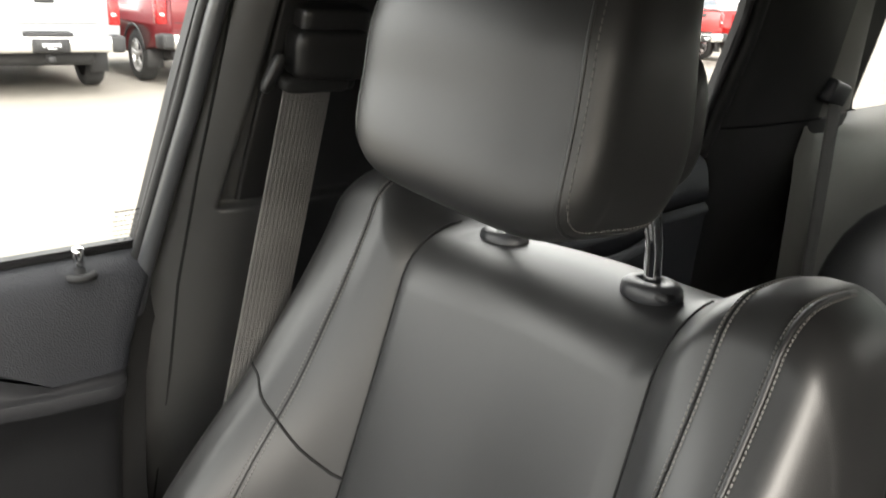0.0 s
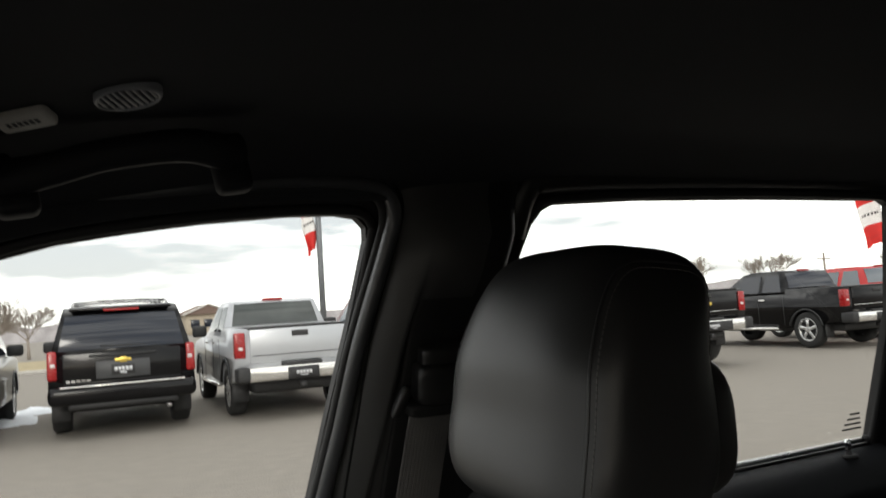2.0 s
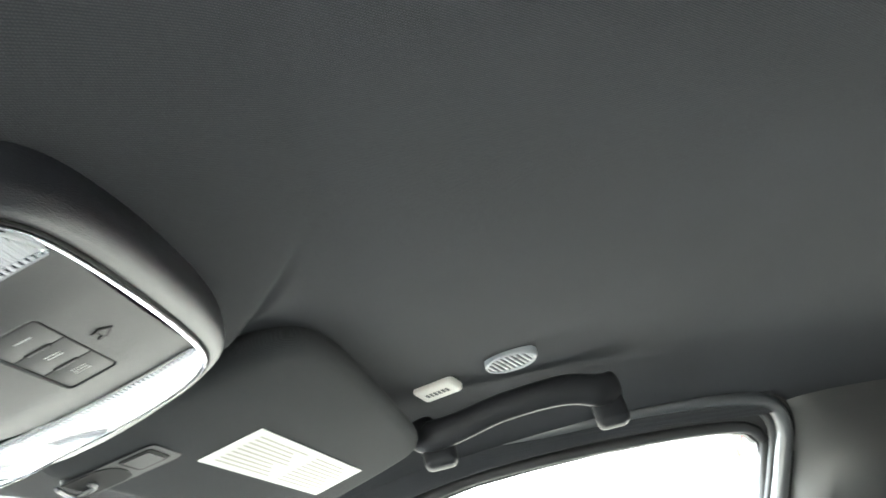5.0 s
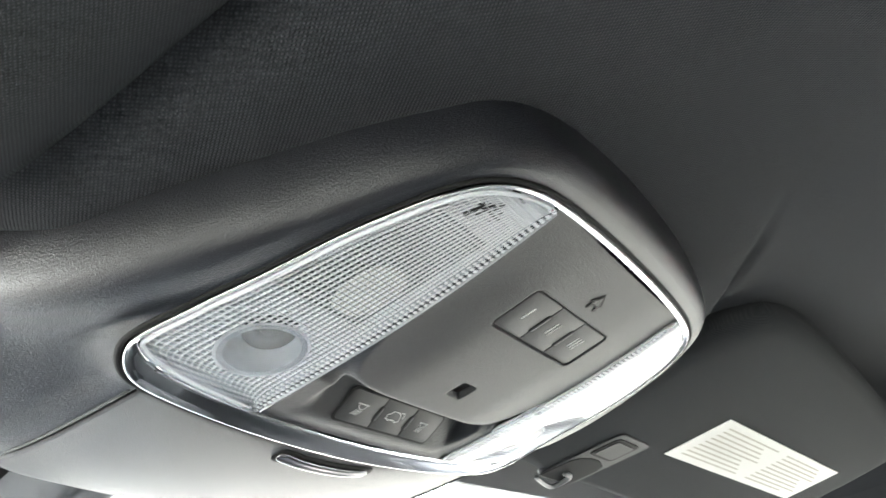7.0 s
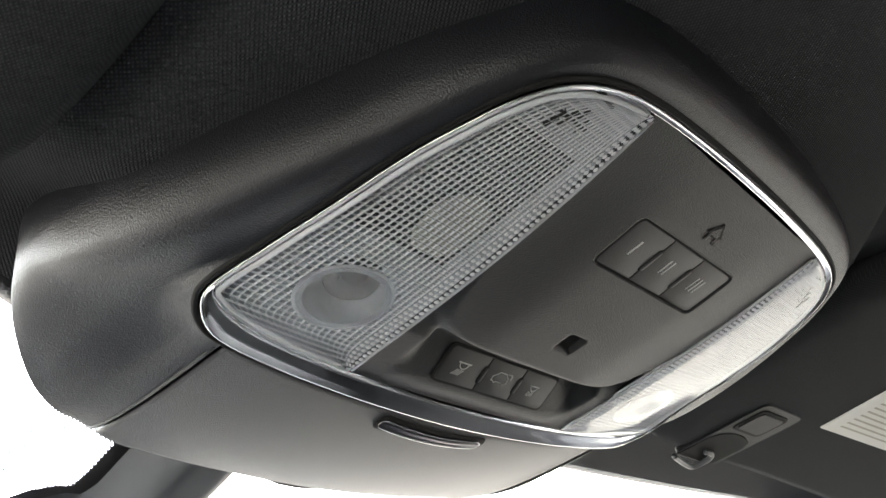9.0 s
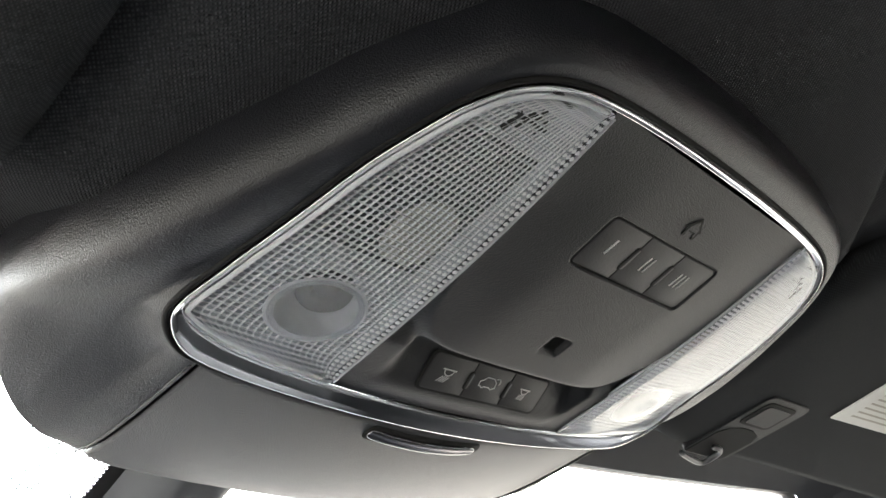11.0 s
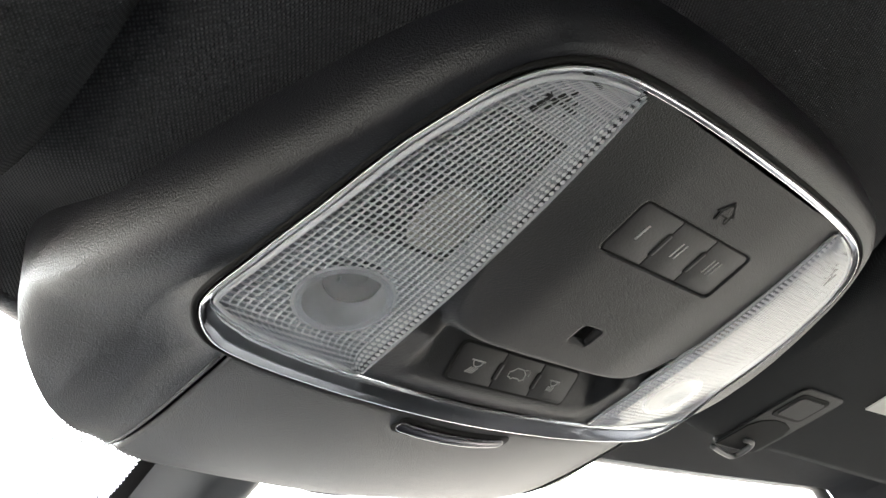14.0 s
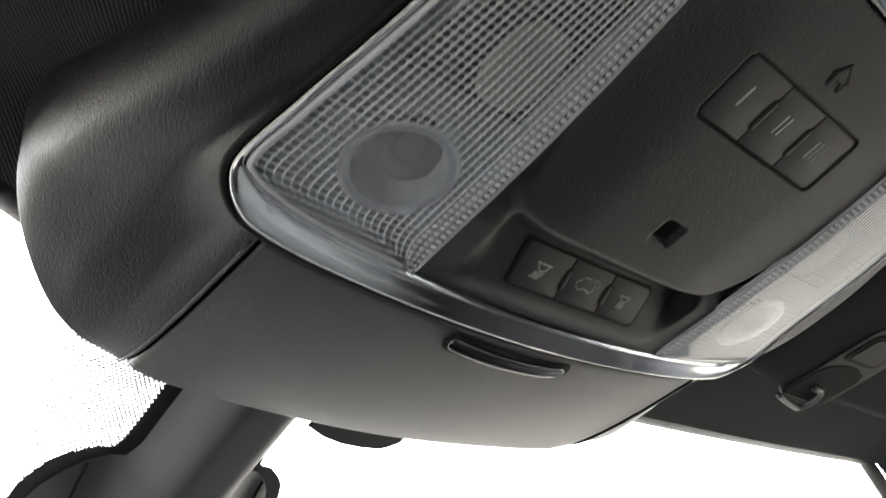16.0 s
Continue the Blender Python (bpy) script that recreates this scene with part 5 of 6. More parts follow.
webr = [[Vector((0.648 + 0.004 * k, -1.135 + 0.032 * s - 0.012 * k, 1.315 - 0.08 * k)) for s in (-1, -0.5, 0, 0.5, 1)] for k in range(8)]
wb = part("webbing", loft(webr, closed=False, caps=False), BELT, rb)
wb.modifiers.new("thick", "SOLIDIFY").thickness = 0.0015
bench = empty("back_bench_seat", ID, "black leather bench seat in the rear of the cabin", "car seat")
bk = pillow(0.61, 0.10, 0.42, 3.6, 14)
bmesh.ops.transform(bk, matrix=pose(0.0, -1.06, 0.80, 18), verts=bk.verts)
part("backrest", bk, LEATHER, bench)
cu = pillow(0.64, 0.28, 0.09, 5, 12)
bmesh.ops.transform(cu, matrix=pose(0.0, -0.74, 0.62), verts=cu.verts)
part("cushion", cu, LEATHER, bench)
part("plinth", rbox(1.2, 0.5, 0.16, 0.02, 2, pose(0, -0.76, 0.5)), RUBBER, bench)

# ---------------------------------------------------------------- front passenger seat
SX = 0.365
seat = empty("passenger_seat", Matrix.Translation((SX, 0.3, 0.45)), "black leather passenger seat with stitched bolsters and headrest", "car seat")
SO = Vector((SX, 0.3, 0.45))


def top_z(a):
    b = abs(a)
    z = 1.283 + (0.052 if a > 0 else 0.037) * ss(b, 0.115, 0.185) * (1 - 0.9 * ss(b, 0.20, 0.275))
    return z - 0.17 * ss(b, 0.225, 0.285) ** 2


def front_yy(a, z):
    b = abs(a)
    y = 0.150 + (1.26 - z) * 0.36
    bol = 0.060 * ss(b, 0.128, 0.205) * ss(1.30 - z, -0.02, 0.22) + 0.012 * ss(b, 0.128, 0.16)
    if a > 0:
        # the outer bolster flares forwards lower down
        bol += 0.053 * ss(b, 0.132, 0.20) * ss(1.17 - z, 0, 0.16)
    y += bol - 0.10 * ss(b, 0.215, 0.285) ** 1.6
    y += -0.010 * (1 - ss(b, 0.0, 0.125)) - 0.004 * ss(z, 0.9, 1.2)
    y -= 0.007 * math.exp(-((b - 0.130) / 0.0045) ** 2)
    return y


def seat_pt(a, k):
    """Up the front, over the rounded top and down the back."""
    zt = top_z(a)
    rad = 0.058 - 0.020 * ss(abs(a), 0.12, 0.17)
    deep = 0.135 - 0.07 * ss(abs(a), 0.22, 0.285)
    t0 = radians(19)
    zs = zt - rad * (1 - math.sin(t0))
    run = rad * 1.3 * math.cos(t0)
    if k <= 24:
        z = 0.62 + (zs - 0.62) * (1 - (1 - k / 24) ** 1.7)
        p = Vector((SX + a, front_yy(a, z), z))
    elif k <= 32:
        t = t0 + (k - 24) / 8 * (math.pi / 2 - t0)
        y = front_yy(a, zs)
        p = Vector((SX + a, y - rad * 1.3 * (math.cos(t0) - math.cos(t)), zt - rad + rad * math.sin(t)))
    elif k <= 38:
        t = (k - 32) / 6
        y = front_yy(a, zs) - run
        p = Vector((SX + a, y - (deep - run) * t, zt - 0.012 * t * t))
    else:
        t = (k - 38) / 8
        y = front_yy(a, zs) - deep
        z = zt - 0.012 - (zt - 0.632) * t
        p = Vector((SX + a, y + 0.36 * (zt - z) * 0.9 - 0.012 * math.sin(min(1, t * 6) * math.pi / 2), z))
    return p - SO


ks = list(range(47))
span = lambda a, b, n: [a + (b - a) * i / n for i in range(n + 1)]
part("centre_panel", grid(seat_pt, span(-0.130, 0.130, 30), ks), LEATHER, seat, "smooth black leather centre panel")
for s, nm in ((1, "bolster"), (-1, "bolster")):
    part(nm, grid(lambda a, k: seat_pt(s * a, k), span(0.130, 0.212, 16), ks), LEATHER, seat, "padded leather side bolster")
    part("side_panel", grid(lambda a, k: seat_pt(s * a, k), span(0.212, 0.290, 16), ks), LEATHER_SIDE, seat, "grained leather side panel")
    if s < 0:
        part("bolster_piping", tube([seat_pt(s * 0.212, k) + Vector((0, 0.001, 0)) for k in range(2, 37)], 0.0022, 6), LEATHER, seat)
    part("panel_welt", tube([seat_pt(s * 0.130, k) for k in range(2, 33)], 0.0016, 6), GROOVE, seat)

    # twin rows of stitches
    for aa in (0.1716, 0.1764) if s > 0 else (0.1716, 0.1764, 0.2090, 0.2150):
        bm = bmesh.new()
        dense = []
        for k in range(2, 36):
            p0, p1 = seat_pt(s * aa, k), seat_pt(s * aa, k + 1)
            m = max(1, round((p1 - p0).length / 0.0038))
            dense += [p0.lerp(p1, j / m) for j in range(m)]
        for p0, p1 in zip(dense[::1], dense[1::1]):
            d = p1 - p0
            tube([p0 + d * 0.15 + Vector((0, 0.0005, 0.0003)), p0 + d * 0.78 + Vector((0, 0.0005, 0.0003))], 0.0009 if aa > 0.2 else 0.0008, 4, bm)
        part("stitching", bm, THREAD, seat, "row of dark thread stitches", smooth=False)
    part("seam_fold", tube([seat_pt(s * 0.174, k) for k in range(2, 36)], 0.0009, 6), GROOVE, seat)
# cross seam on the outer bolster
part("cross_seam", tube([seat_pt(a, 12.4 + 3.0 * ss(a, 0.13, 0.285)) for a in span(0.13, 0.285, 24)], 0.0016, 6), GROOVE, seat)
cush = pillow(0.26, 0.27, 0.085, 4.5, 14)
bmesh.ops.translate(cush, vec=Vector((SX, 0.52, 0.70)) - SO, verts=cush.verts)
part("cushion", cush, LEATHER, seat)
part("seat_base", rbox(0.46, 0.46, 0.2, 0.03, 2, Matrix.Translation(Vector((SX, 0.5, 0.55)) - SO)), RUBBER, seat)

# collars, posts and headrest
for x, y, z, tall in ((0.446, 0.066, 1.282, 0.0), (0.280, 0.083, 1.284, 1.0)):
    prof = [(1.0, -0.006), (1.04, 0.0), (1.0, 0.006), (0.86, 0.009), (0.45, 0.0098), (0.40, 0.008)]
    loops = [[Vector((x + 0.024 * r * math.cos(a), y + 0.0185 * r * math.sin(a), z + h)) - SO for a in [2 * math.pi * k / 28 for k in range(28)]] for r, h in prof]
    part("post_collar", loft(loops), ARMREST, seat, "black oval headrest collar")
    if tall:
        part("release_button", rbox(0.014, 0.020, 0.007, 0.003, 2, Matrix.Translation(Vector((x - 0.0165, y + 0.006, z + 0.003)) - SO)), RUBBER, seat, "headrest release button")
    pth = [Vector((x, y, z)) - SO, Vector((x, y + 0.004, z + 0.04)) - SO, Vector((x, y + 0.016, z + 0.075)) - SO, Vector((x, y + 0.034, z + 0.11)) - SO]
    part("headrest_post", tube(smooth_path(pth, 4), 0.0066, 14), CHROME, seat, "polished steel headrest post")

HW = 0.1185
HC = Vector((0.3715, 0.142, 1.452))


def shape_rest(bm):
    for v in bm.verts:
        z = v.co.z / 0.112
        v.co.z += 0.10 * v.co.x * ss(-z, -0.1, 0.6)
        v.co.x *= 1 - 0.10 * ss(z, -0.1, 1.0) - 0.02 * ss(-z, 0.4, 1.0)
        v.co.y += 0.010 * ss(-z, 0.2, 1.0) - 0.022 * ss(z, 0.0, 1.0)
        if v.co.y < 0:
            v.co.y *= 1 + 0.24 * ss(-z, -0.5, 0.6)
        if v.co.y > 0:
            v.co.y *= 1 + 0.10 * (1 - (v.co.x / 0.135) ** 2)
        if abs(v.co.x) > 0.10 and v.co.y < 0.03:
            v.co.z *= 1 - 0.05 * ss(abs(v.co.x), 0.10, 0.135)
    bmesh.ops.rotate(bm, cent=(0, 0, 0), matrix=Euler((radians(6), 0, 0)).to_matrix(), verts=bm.verts)
    bmesh.ops.translate(bm, vec=HC - SO, verts=bm.verts)


def rest_piece(keep):
    bm = pillow(HW, 0.064, 0.112, 4.3, 40, 5.2)
    bmesh.ops.delete(bm, geom=[f for f in bm.faces if not keep(f.calc_center_median())], context="FACES")
    shape_rest(bm)
    return bm


rest = new("headrest")
rest.parent = seat
rest["label"] = "black leather headrest with stitched side seams"
part("front_panel", rest_piece(lambda c: abs(c.x) < 0.86 * HW), LEATHER, rest)
part("side_cheek", rest_piece(lambda c: c.x >= 0.86 * HW), LEATHER_SIDE, rest)
part("side_cheek", rest_piece(lambda c: c.x <= -0.86 * HW), LEATHER_SIDE, rest)
for s in (-1, 1):
    ring, sewn = [], []
    for k in range(60):
        a = 2 * math.pi * k / 60
        cy, cz = math.cos(a), math.sin(a)
        e_ = 4.3 + 0.9 * ss(-cz / max(abs(cy), abs(cz)), -0.5, 0.5)
        q = ((1 - 0.86 ** e_) / (abs(cy) ** e_ + abs(cz) ** e_)) ** (1 / e_)
        q2 = ((1 - (0.86 + 0.0048 / HW) ** e_) / (abs(cy) ** e_ + abs(cz) ** e_)) ** (1 / e_) * 1.004
        ring.append(Vector((s * 0.86 * HW, cy * q * 0.064, cz * q * 0.112)))
        sewn.append(Vector((s * (0.86 * HW + 0.0048), cy * q2 * 0.064, cz * q2 * 0.112)))
    b2 = tube(ring + ring[:1], 0.0014, 6, cap=False)
    shape_rest(b2)
    part("seam_welt", b2, LEATHER, rest)
    bm = bmesh.new()
    for k in range(0, 60):
        p0, p1 = sewn[k], sewn[(k + 1) % 60]
        n_ = max(1, round((p1 - p0).length / 0.0042))
        for j in range(n_):
            a_, b_ = p0.lerp(p1, (j + 0.15) / n_), p0.lerp(p1, (j + 0.8) / n_)
            tube([a_, b_], 0.0007, 4, bm)
    shape_rest(bm)
    part("stitching", bm, THREAD, rest, smooth=False)
rear = pillow(0.114, 0.034, 0.066, 3.2, 14)
bmesh.ops.transform(rear, matrix=Matrix.Translation(Vector((0.374, 0.082, 1.412)) - SO), verts=rear.verts)
part("rear_shell", rear, LEATHER_SIDE, rest, "rounded rear half of the headrest")


# ---------------------------------------------------------------- parking lot
ASPHALT = mat("worn_pale_asphalt", (0.238, 0.217, 0.190), 0.9, grain=0.7, gscale=45, var=0.07, vscale=5.0, spec=0.2)
SNOW = mat("old_snow", (0.75, 0.78, 0.82), 0.8, grain=0.5, gscale=25, var=0.08)
GRASS = mat("dry_grass", (0.33, 0.27, 0.16), 0.95, grain=0.8, gscale=30, var=0.3, vscale=2)
TYRE = mat("tyre_rubber", (0.018, 0.018, 0.018), 0.85, grain=0.3, gscale=120)
RIM = mat("alloy_rim", (0.6, 0.6, 0.6), 0.3, 0.9)
SMOKEGLASS = mat("smoked_clear_glass", (0.055, 0.062, 0.060), 0.05, spec=0.5, var=0.15, vscale=3)
DARKGLASS = mat("tinted_glass", (0.010, 0.014, 0.024), 0.03, spec=0.5, var=0.05)
BLUEGLASS = mat("pale_tinted_glass", (0.08, 0.10, 0.12), 0.07, spec=0.8, var=0.05)
REDLAMP = mat("red_lamp", (0.30, 0.009, 0.010), 0.25, coat=0.25, var=0.1, vscale=20)
WHITELAMP = mat("clear_lamp", (0.6, 0.55, 0.55), 0.2, coat=0.6)
BLACKPL = mat("black_bumper_plastic", (0.02, 0.02, 0.021), 0.6)
PLATE = mat("plate_insert", (0.55, 0.56, 0.58), 0.5)
RECESS = mat("grey_recess_plastic", (0.045, 0.046, 0.048), 0.5)
GOLD = mat("gold_emblem", (0.75, 0.55, 0.12), 0.3, 0.7)
VCHROME = mat("bumper_chrome", (0.75, 0.74, 0.72), 0.16, 0.85, var=0.06)


def paint(name, c, metal=0.25):
    return mat(name, c, 0.32, metal, var=0.03, vscale=2, coat=0.3, wear=-0.01)


SILVER, BLACK, RED, MAROON, GREY = (paint("silver_paint", (0.47, 0.485, 0.51), 0.35), mat("black_paint", (0.0035, 0.0035, 0.0042), 0.16, var=0.05, vscale=3, spec=0.25, coat=0.1), paint("red_paint", (0.42, 0.012, 0.012), 0.1),
                                    paint("maroon_paint", (0.13, 0.012, 0.016), 0.2), paint("champagne_paint", (0.42, 0.42, 0.40), 0.5))

ground = empty("ground", ID, "pale worn asphalt parking lot", "ground", kind="structure")
part("asphalt", grid(lambda x, y: (x, y, 0.012 * noise.noise((x * 0.2, y * 0.2, 0)) - 0.012), [-400, -120, -50] + [-30 + 2.5 * i for i in range(33)] + [70, 120, 400], [-400, -150, -80] + [-60 + 2.5 * i for i in range(33)] + [40, 100, 400]), ASPHALT, ground)
verge = empty("grass_verge", ID, "strip of dry yellow grass behind the lot", "verge", kind="structure")
part("turf", grid(lambda x, y: (x, y, 0.05 + 0.05 * noise.noise((x, y, 3))), [36 + 1.5 * i for i in range(11)], [-90 + 4 * i for i in range(36)]), GRASS, verge)
kerb = empty("kerb", ID, "low concrete kerb before the verge", "kerb", kind="structure")
part("edge", rbox(0.16, 140, 0.15, 0.02, 2, pose(35.9, -20, 0.06)), mat("kerb_concrete", (0.45, 0.43, 0.40), 0.9, grain=0.4, gscale=60), kerb)
for x, y, s in ((16.6, 0.95, 1.0), (18.0, 0.5, 0.7), (18.4, -14.0, 1.2)):
    bm = bmesh.new()
    bmesh.ops.create_grid(bm, x_segments=14, y_segments=14, size=1)
    for v in bm.verts:
        r = math.hypot(v.co.x, v.co.y)
        v.co.z = max(-0.02, 0.07 * (1 - r * r) + 0.05 * noise.noise((v.co.x * 3 + x, v.co.y * 3, 1)))
        v.co.x, v.co.y = v.co.x * s * 1.1, v.co.y * s * 0.5
    bmesh.ops.translate(bm, vec=(x, y, 0.0), verts=bm.verts)
    tagged(part("snow_patch", bm, SNOW), "thin patch of old snow on asphalt", "snow")


def extruded(profile, half, belt=9.0, lean=0.0, crown=0.0):
    """A side outline in (x, z) pulled to a width, leaning in above the belt."""
    bm = bmesh.new()
    lv, rv = [], []
    for x, z in profile:
        h = half - lean * max(0, z - belt) - crown * (0.12 if z < 0.55 else 0)
        lv.append(bm.verts.new((x, h, z)))
        rv.append(bm.verts.new((x, -h, z)))
    bm.faces.new(lv)
    bm.faces.new(list(reversed(rv)))
    n = len(profile)
    for i in range(n):
        k = (i + 1) % n
        bm.faces.new((lv[i], rv[i], rv[k], lv[k]))
    return bm


def arch(cx, r, cz=0.40, n=9):
    return [(cx + r * math.cos(a), cz + r * math.sin(a)) for a in [math.radians(12 + (156) * k / (n - 1)) for k in range(n)]]


def bev(bm, off, seg=2, deg=28):
    ed = [e for e in bm.edges if e.calc_face_angle(0) > radians(deg)]
    bmesh.ops.bevel(bm, geom=ed, offset=off, segments=seg, profile=0.5, affect="EDGES", clamp_overlap=True)
    return bm


def wheel(car, x, y, r=0.40, spokes=5, wd=0.27):
    hub = new("wheel")
    hub.parent = car
    hub.location = (x, y, r)
    s = 1 if y > 0 else -1
    prof = [(0.62, -0.42), (0.90, -0.5), (0.985, -0.36), (1.0, 0.0), (0.985, 0.36), (0.90, 0.5), (0.62, 0.42)]
    loops = [[(r * q * math.cos(a), wd * h, r * q * math.sin(a)) for a in [2 * math.pi * k / 28 for k in range(28)]] for q, h in prof]
    part("tyre", loft(loops, caps=False), TYRE, hub)
    bm = bmesh.new()
    loops = [[(r * q * math.cos(a), s * wd * h, r * q * math.sin(a)) for a in [2 * math.pi * k / 28 for k in range(28)]] for q, h in ((0.64, 0.44), (0.60, 0.46), (0.56, 0.40), (0.55, 0.15))]
    loft(loops, bm, caps=False)
    for k in range(spokes):
        a = 2 * math.pi * k / spokes + 0.3
        rbox(r * 0.54, 0.03, r * 0.17, 0.01, 1, pose(0, s * wd * 0.40, 0) @ Euler((0, -a, 0)).to_matrix().to_4x4() @ pose(r * 0.30, 0, 0), bm)
    rbox(r * 0.3, 0.05, r * 0.3, 0.03, 2, pose(0, s * wd * 0.40, 0), bm)
    part("rim", bm, RIM, hub)
    disc = bmesh.new()
    bmesh.ops.create_circle(disc, cap_ends=True, segments=20, radius=r * 0.56)
    bmesh.ops.transform(disc, matrix=pose(0, s * wd * 0.12, 0, 90), verts=disc.verts)
    part("brake_disc", disc, BLACKPL, hub)


def quad(pts):
    bm = bmesh.new()
    bm.faces.new([bm.verts.new(p) for p in pts])
    return bm


def pane(name, pts, material, car, label="", out=(0, 0, 0)):
    bm = quad(pts)
    f = bm.faces[:]
    g = bmesh.ops.extrude_face_region(bm, geom=f)
    bmesh.ops.translate(bm, vec=out, verts=[e for e in g["geom"] if isinstance(e, bmesh.types.BMVert)])
    return part(name, bm, material, car, label, smooth=False)


def bowed(name, pts, bulge, material, car, label="", n=10):
    """A window pane bowed outwards between its four corners."""
    p = [Vector(q) for q in pts]
    nrm = (p[1] - p[0]).cross(p[3] - p[0]).normalized()
    if nrm.x > 0:
        nrm = -nrm
    fn = lambda a, b: p[0] * (1 - a) * (1 - b) + p[1] * a * (1 - b) + p[2] * a * b + p[3] * (1 - a) * b + nrm * (0.006 + bulge * (1 - (2 * a - 1) ** 2) * 0.5 + bulge * (1 - (2 * b - 1) ** 2) * 0.5)
    st = [i / n for i in range(n + 1)]
    return part(name, grid(fn, st, st), material, car, label)


def pickup(where, heading, body, label, bumper=VCHROME, glass=DARKGLASS, topper=False, lift=0.0, emblem=False, wheel_r=0.40, group="parked vehicles"):
    """A four-door pickup; x forward from the tailgate, seen from behind and the left."""
    car = empty("pickup_truck", pose(*where, 0, 0, heading), label, "pickup truck", group)
    H, L = 0.99, lift
    low = [(0.02, 0.62 + L), (0.0, 0.95 + L), (0.01, 1.40 + L), (1.72, 1.42 + L), (1.74, 1.30 + L), (4.05, 1.28 + L), (4.3, 1.26 + L), (5.35, 1.17 + L), (5.6, 1.08 + L), (5.68, 0.85 + L), (5.62, 0.5 + L)]
    low += [(5.35, 0.47 + L)] + arch(4.78, 0.50, 0.42 + L)[0:] + [(4.25, 0.46 + L), (1.75, 0.46 + L)] + arch(1.15, 0.50, 0.42 + L) + [(0.55, 0.58 + L)]
    part("body", bev(extruded(low, H, 1.0 + L, 0.10), 0.035), body, car, "painted body with bed and doors")
    cab = [(1.76, 1.25 + L), (1.80, 1.45 + L), (1.98, 1.84 + L), (2.2, 1.89 + L), (3.0, 1.89 + L), (3.3, 1.83 + L), (4.12, 1.27 + L)]
    part("cab", bev(extruded(cab, 0.93, 1.25 + L, 0.30), 0.04), body, car)
    lean = lambda z: 0.93 - 0.30 * (z - 1.25 - L) + 0.004
    # rear window, side windows
    bowed("rear_window", [(1.795, -0.76, 1.44 + L), (1.795, 0.76, 1.44 + L), (1.962, 0.68, 1.82 + L), (1.962, -0.68, 1.82 + L)], 0.03, glass, car, "tinted rear window")
    for s in (1, -1):
        for x0, x1, x2, x3 in ((1.92, 2.55, 2.5, 2.06), (2.66, 3.66, 3.2, 2.64)):
            z0, z1 = 1.36 + L, 1.79 + L
            pane("side_window", [(x0, s * lean(z0), z0), (x1, s * lean(z0), z0), (x2, s * lean(z1), z1), (x3, s * lean(z1), z1)], glass, car, "tinted side window", (0, s * 0.006, 0))
        for x in (1.80, 2.62, 3.78):
            part("door_gap", rbox(0.012, 0.006, 0.72, 0, 1, pose(x, s * (H + 0.001), 0.90 + L)), BLACKPL, car)
        for x in (2.5, 3.45):
            part("door_handle", rbox(0.2, 0.03, 0.045, 0.012, 2, pose(x, s * (H + 0.0), 1.17 + L)), VCHROME if bumper is VCHROME else BLACKPL, car)
        part("side_mirror", rbox(0.14, 0.26, 0.22, 0.05, 3, pose(3.62, s * 1.10, 1.38 + L)), BLACKPL, car, "black door mirror")
        part("running_board", rbox(1.9, 0.12, 0.07, 0.03, 2, pose(2.95, s * 0.98, 0.46 + L)), VCHROME, car)
        tl = part("tail_light", rbox(0.17, 0.16, 0.39, 0.02, 2, pose(0.07, s * 0.922, 1.15 + L)), REDLAMP, car, "red tail light")
        part("reverse_lens", rbox(0.02, 0.075, 0.05, 0.008, 1, pose(-0.012, s * 0.915, 1.10 + L)), WHITELAMP, tl)
        for x in (1.15, 4.78):
            part("wheel_arch", tube([(px, s * (H + 0.002), pz) for px, pz in arch(x, 0.50, 0.42 + L, 14)], 0.022, 6), BLACKPL, car)
        part("mud_flap", rbox(0.02, 0.26, 0.34, 0.005, 1, pose(0.62, s * 0.84, 0.42 + L)), BLACKPL, car)
    part("tailgate", rbox(0.05, 1.56, 0.52, 0.02, 2, pose(-0.012, 0, 1.125 + L)), body, car, "painted tailgate panel")
    part("tailgate_cap", rbox(0.09, 1.60, 0.035, 0.012, 2, pose(0.01, 0, 1.40 + L)), BLACKPL, car)
    part("tailgate_crease", rbox(0.012, 1.5, 0.012, 0.004, 1, pose(-0.038, 0, 0.98 + L)), BLACKPL if body is not BLACK else VCHROME, car)
    part("tailgate_handle", rbox(0.03, 0.26, 0.09, 0.015, 2, pose(-0.036, 0, 1.29 + L)), BLACKPL, car)
    if emblem:
        part("emblem", rbox(0.02, 0.24, 0.07, 0.01, 1, pose(-0.042, 0, 1.13 + L)), GOLD, car, "plain gold emblem")
    part("bed_cover", rbox(1.62, 1.66, 0.02, 0.006, 1, pose(0.90, 0, 1.405 + L)), BLACKPL, car)
    part("rear_bumper", rbox(0.24, 1.94, 0.22, 0.05, 3, pose(-0.06, 0, 0.70 + L)), bumper, car, "rear step bumper")
    part("bumper_recess", rbox(0.04, 0.98 if emblem else 0.50, 0.19, 0.02, 2, pose(-0.166, 0, 0.69 + L)), BLACKPL, car)
    part("bumper_step", rbox(0.16, 0.62, 0.05, 0.01, 1, pose(-0.07, 0, 0.83 + L)), BLACKPL, car)
    pl_ = part("plate_holder", rbox(0.03, 0.40, 0.17, 0.01, 1, pose(-0.188, 0, 0.69 + L)), BLACKPL, car)
    part("plate_face", rbox(0.01, 0.30, 0.12, 0.01, 1, pose(-0.203, 0, 0.69 + L)), BLACKPL, pl_)
